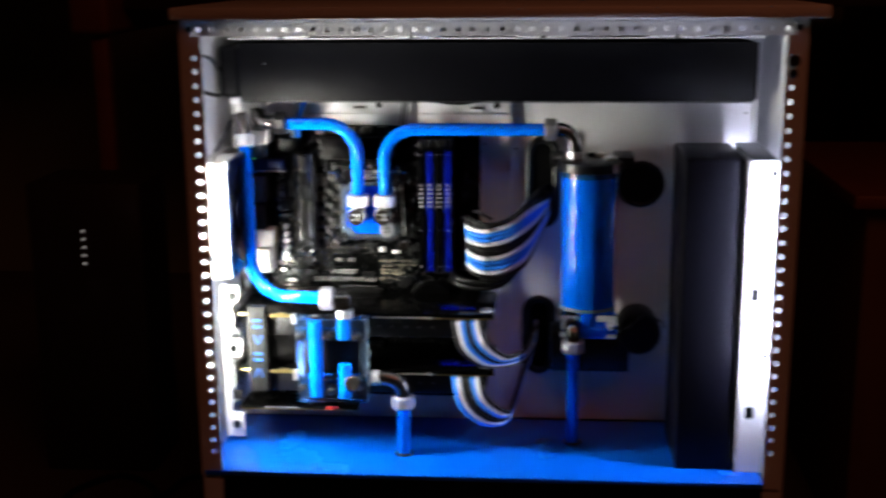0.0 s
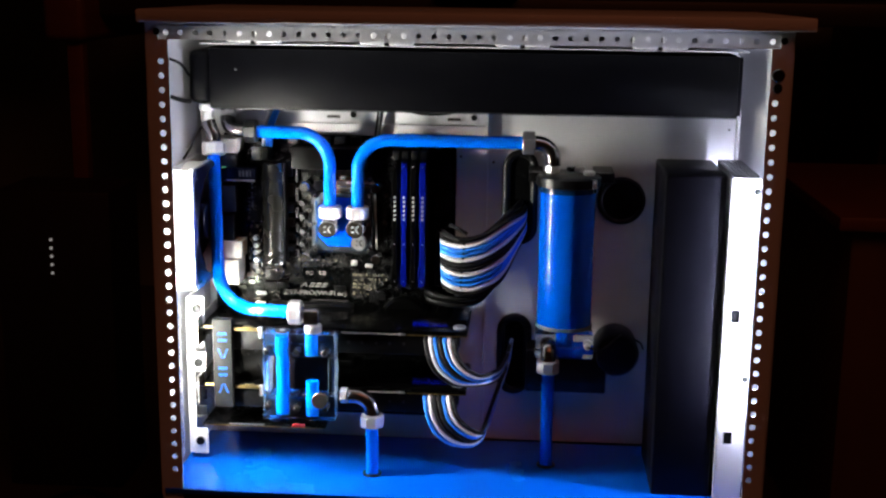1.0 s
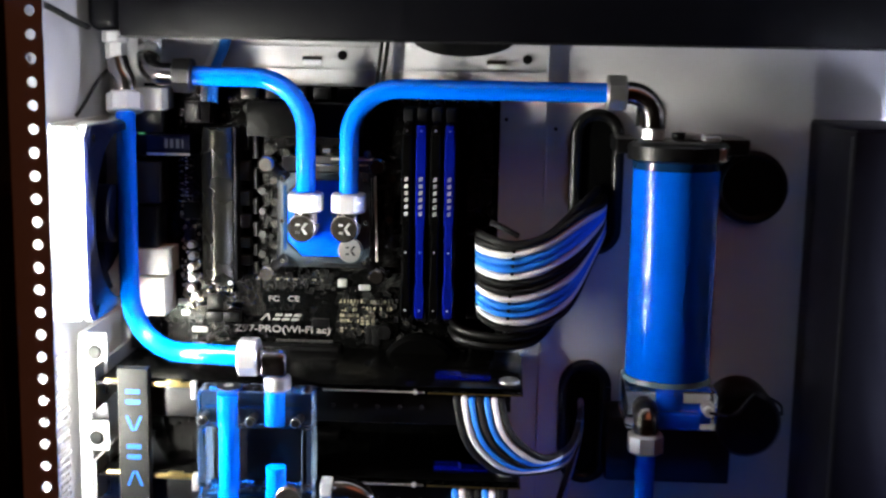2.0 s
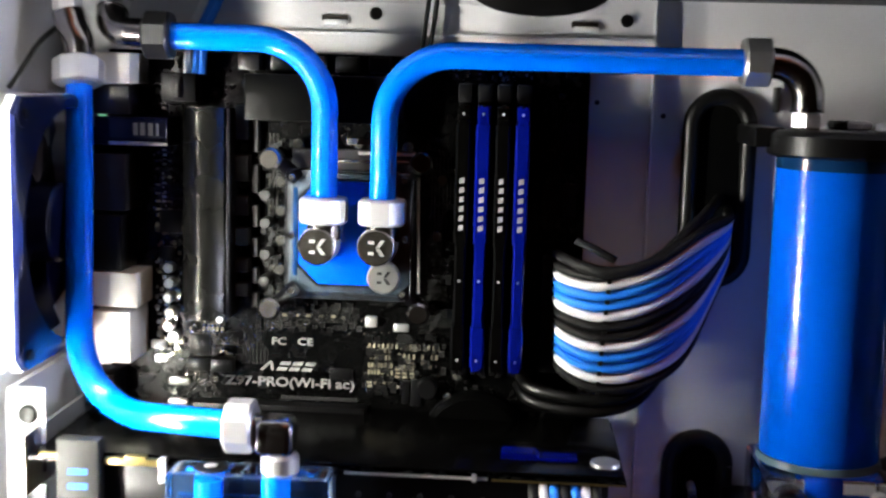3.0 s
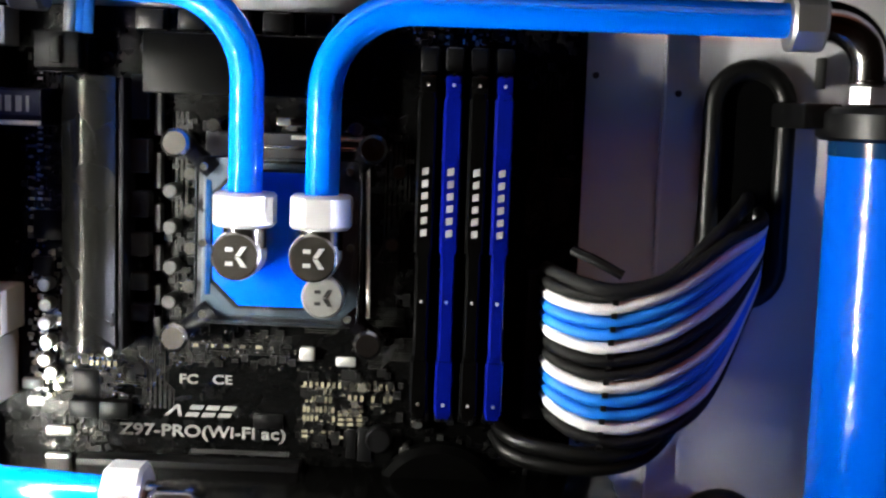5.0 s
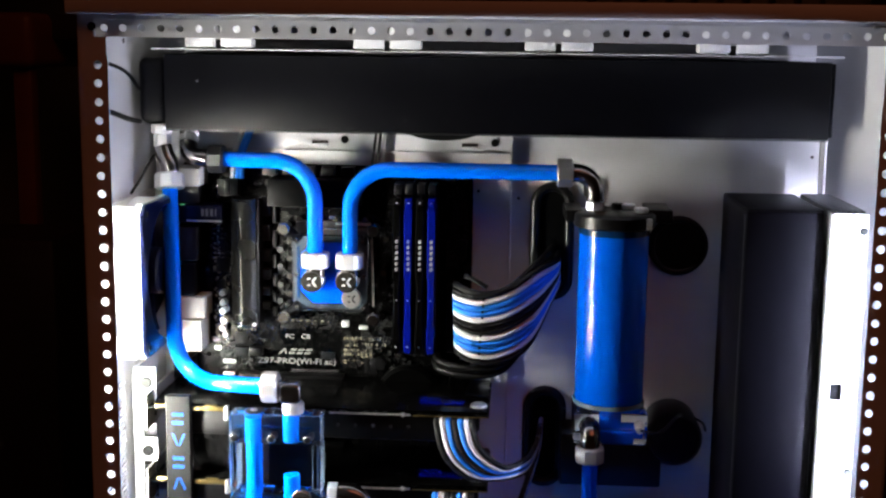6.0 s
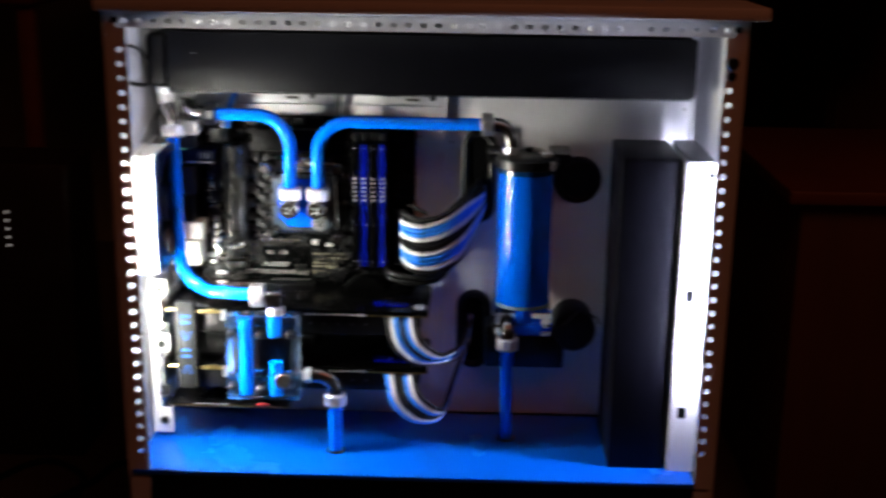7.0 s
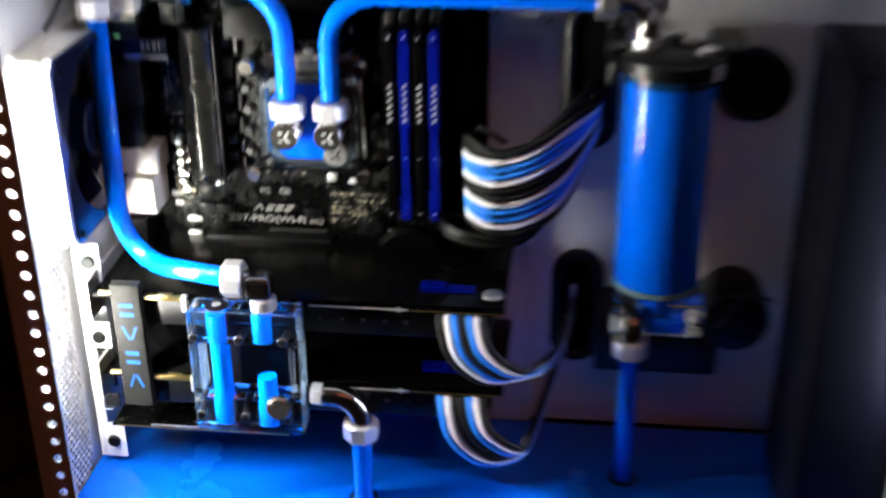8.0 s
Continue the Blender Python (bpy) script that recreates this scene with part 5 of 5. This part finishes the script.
cable([(0.0885, -0.004, 0.3800), (0.0940, -0.016, 0.3762), (0.1100, -0.024, 0.3738), (0.1300, -0.027, 0.3738), (0.1470, -0.025, 0.3790), (0.1620, -0.016, 0.3990), (0.1720, -0.004, 0.4250), (0.182, 0.012, 0.440)], 0.0032, RUBBER, "thick black cable under the main power cables", "black cables")
cable([(0.0880, -0.004, 0.3745), (0.0940, -0.014, 0.3690), (0.1110, -0.021, 0.3665), (0.1320, -0.023, 0.3672), (0.1490, -0.020, 0.3740), (0.1650, -0.010, 0.3960), (0.180, 0.012, 0.430)], 0.0030, RUBBER, "thick black cable under the main power cables", "black cables")
cable([(0.1045, -0.018, 0.4440), (0.1180, -0.034, 0.4405), (0.1320, -0.037, 0.4390), (0.1510, -0.032, 0.4440), (0.1710, -0.018, 0.4600), (0.184, 0.000, 0.470), (0.188, 0.014, 0.472)], 0.0030, SLEEVE_BLACK, "black cable above the main power cables", "black cables")
single("socket_latch", sweep([(0.1145, -0.024, 0.4520), (0.1230, -0.029, 0.4490), (0.1330, -0.032, 0.4440)], 0.0020, 8), PLASTIC, "small black latch of the main power plug", "latch")
for z0, zs, seq, xs in ((0.3455, 0, "kwbkbwk", 0.0965), (0.2845, 1, "bwkkbwk", 0.0965)):
    for i, c in enumerate(seq):
        m, word = TONE[c]
        s = i / 6
        x = xs + 0.0047 * i
        drop = 0.045 - 0.011 * s - 0.004 * zs * s + 0.003 * zs
        end = Vector((0.1600 + 0.004 * s - 0.008 * zs, -0.078, z0 - drop + 0.002 * zs))
        cable([(x - 0.0002, -0.0905, z0 + 0.004), (x, -0.0980, z0 + 0.0015), (x + 0.0045, -0.1030, z0 - 0.36 * drop), (x + 0.0135, -0.1020, z0 - 0.68 * drop), (x + 0.031 - 0.004 * s, -0.0980, z0 - 0.93 * drop), end, (0.1715 - 0.004 * zs, -0.0600, 0.306 - 0.026 * zs + 0.001 * i), (0.1775, -0.0300, 0.3160 - 0.010 * zs), (0.1800, -0.004, 0.3200), (0.1810, 0.016, 0.3200)],
              0.0022, m, word + " sleeved graphics power cable looping to a grommet", "graphics power cables")

for x, c in ((-0.0812, "w"), (-0.0768, "b"), (-0.0738, "b")):
    cable([(x + 0.010, -0.004, 0.5800), (x + 0.006, -0.006, 0.5640), (x + 0.001, -0.013, 0.5480), (x, -0.0155, 0.5278)], 0.0021, TONE[c][0], TONE[c][1] + " sleeved processor power cable behind a tube", "processor power cables")
for x in (0.0335, 0.0375):
    cable([(x + 0.005, 0.001, 0.580), (x + 0.003, -0.002, 0.5600), (x, -0.003, 0.5360)], 0.0012, SLEEVE_BLACK, "thin black fan lead", "fan leads")
cable([(-0.156, -0.135, 0.624), (-0.150, -0.120, 0.6235), (-0.146, -0.085, 0.616), (-0.149, -0.045, 0.6020)], 0.0014, SLEEVE_BLACK, "thin black lead on the rear wall", "fan leads")
cable([(-0.156, -0.140, 0.590), (-0.1495, -0.115, 0.587), (-0.147, -0.080, 0.580), (-0.149, -0.045, 0.5760)], 0.0020, SLEEVE_BLACK, "thin black lead on the rear wall", "fan leads")
cable([(-0.1535, -0.060, 0.5190), (-0.1465, -0.058, 0.5300), (-0.1430, -0.050, 0.5400), (-0.1425, -0.030, 0.548)], 0.0013, SLEEVE_BLACK, "thin black fan lead by the tube fitting", "fan leads")
for x, z in ((0.0100, 0.5605), (0.1362, 0.5598)):
    single("tray_screw", rod((x, 0.0058, z), (x, 0.0040, z), 0.0033, 14, chamfer=0.0008), PLASTIC, "black screw in the white tray", "screw", "tray screws")
    k = thing("tray_clip", (x - 0.0145, 0.006, z - 0.006), "small pressed slot clip in the white tray", "clip", "tray clips")
    part("slot", box(x - 0.0275, x - 0.0142, 0.0050, 0.0058, z - 0.0040, z - 0.0010), DARK, k)
    part("tongue", box(x - 0.0262, x - 0.0145, 0.0034, 0.0049, z - 0.0062, z - 0.0034, 0.0003), WHITE, k)
part("tray_lip", box(0.1496, 0.1512, 0.0040, 0.0059, FZ + 0.001, 0.5730, 0.0005), WHITE, case)
part("tray_fold", box(-0.130, 0.149, 0.0035, 0.0059, 0.5500, 0.5514, 0.0005), WHITE, case)
part("tray_fold", box(-0.130, 0.120, 0.0045, 0.0059, 0.5655, 0.5664, 0.0003), WHITE, case)
for x, y, z in ((0.1230, 0.0055, 0.5190), (0.1570, 0.0107, 0.5130), (0.1230, 0.0055, 0.3700), (0.3985, 0.0107, 0.5520), (-0.130, 0.0055, 0.5560)):
    part("tray_hole", rod((x, y + 0.0004, z), (x, y, z), 0.0014, 10), DARK, case)
for y, z in ((-0.128, 0.556), (-0.128, 0.640), (-0.060, 0.640)):
    part("wall_hole", rod((XL + 0.0001, y, z), (XL + 0.0005, y, z), 0.0020, 10), DARK, case)
part("status_light", box(-0.1235, -0.1195, -0.0245, -0.0240, 0.5060, 0.5070), glow("green_status_led", (0.05, 1.0, 0.1), 0.25), board, "tiny green light")


# ---------------------------------------------------------------- furniture round the case
def desk():
    d = thing("desk", (0.2, 0.85, 0.0), "red-brown wooden desk behind the case, in the dark", "desk")
    # Near-black top has its shade put in the colour; end and legs stay wood.
    part("shaded_desktop", box(-0.50, 0.95, 0.62, 1.30, 0.640, 0.676, 0.006), DARK, d)
    part("end_panel", box(-0.54, -0.475, 0.55, 1.30, 0.604, 0.676, 0.012, seg=3), WOOD, d, "red-brown rounded desk end")
    for x in (-0.498, 0.92):
        for y in (0.58, 1.26):
            part("leg", box(x - 0.012, x + 0.012, y - 0.012, y + 0.012, 0.0, 0.604 if x < 0 else 0.64, 0.002), WOOD, d)
    return d


desk()
m = thing("monitor", (-0.65, 0.80, 0.676), "switched-off black monitor on the desk", "monitor")
part("screen", box(-1.10, -0.30, 0.78, 0.81, 0.715, 1.18, 0.006), DARK, m)
part("stand", box(-0.52, -0.46, 0.80, 0.84, 0.682, 0.85, 0.004), DARK, m)
part("stand_foot", box(-0.47, -0.15, 0.72, 0.92, 0.676, 0.684, 0.003), DARK, m)

b = bmesh.new()
bmesh.ops.create_icosphere(b, subdivisions=4, radius=1.0)
for v in b.verts:
    n = noise.noise(v.co * 1.7) * 0.12
    v.co = Vector((v.co.x * (0.068 + n * 0.05), v.co.y * 0.06, max(-0.4, v.co.z) * (0.030 + n * 0.03)))
    v.co += Vector((0.112, 0.62, 0.688))
single("soft_bag", b, DARK, "black rounded soft bag lying on the desk", "bag")


def blind():
    v = thing("vertical_blind", (0.62, 1.42, 0.3), "closed brown vertical slat blind on the back wall", "blind")
    for k in range(9):
        x = 0.302 + k * 0.0492
        part("slat", box(x, x + 0.034, 1.415 + 0.004 * (k % 2), 1.420 + 0.004 * (k % 2), 0.3, 2.2), CURTAIN, v)
    part("backing", box(0.286, 0.745, 1.435, 1.445, 0.3, 2.2), DARK, v)
    part("head_rail", box(0.28, 0.75, 1.40, 1.445, 2.2, 2.25), CURTAIN, v)
    return v


blind()
w = thing("wardrobe", (1.3, 1.2, 0.0), "tall dark wardrobe standing by the wall", "wardrobe")
part("body", box(0.835, 1.95, 1.02, 1.44, 0.0, 2.1, 0.004), DARK_WOOD, w)
part("door", box(0.845, 1.39, 1.005, 1.019, 0.05, 2.08, 0.003), DARK_WOOD, w)
part("door", box(1.40, 1.94, 1.005, 1.019, 0.05, 2.08, 0.003), DARK_WOOD, w)
q = thing("side_cabinet", (0.9, 0.3, 0.0), "low dark cabinet beside the computer case", "cabinet")
part("body", box(0.56, 1.25, 0.12, 0.52, 0.0, 0.43, 0.004), DARK_WOOD, q)
part("top", box(0.54, 1.27, 0.10, 0.54, 0.431, 0.448, 0.004), WOOD, q)

q = thing("network_box", (-0.46, 0.36, 0.0), "black network box with five small white pilot lights", "network box")
part("body", box(-0.52, -0.36, 0.30, 0.42, 0.0, 0.42, 0.006), DARK, q)
for k in range(5):
    part("pilot_light", rod((-0.442, 0.2995, 0.3540 - k * 0.0115), (-0.442, 0.2980, 0.3540 - k * 0.0115), 0.0022, 8), PILOT, q, "tiny white pilot light")
cable([(-0.62, 0.02, 0.006), (-0.47, 0.13, 0.006), (-0.45, 0.22, 0.006), (-0.404, 0.275, 0.006), (-0.34, 0.23, 0.006), (-0.325, 0.16, 0.006), (-0.27, 0.12, 0.006)], 0.004, RUBBER, "black cable lying on the carpet", "floor cables")
cable([(-0.60, -0.05, 0.006), (-0.44, 0.06, 0.006), (-0.33, 0.20, 0.006), (-0.305, 0.27, 0.006), (-0.25, 0.29, 0.006)], 0.004, RUBBER, "black cable lying on the carpet", "floor cables")
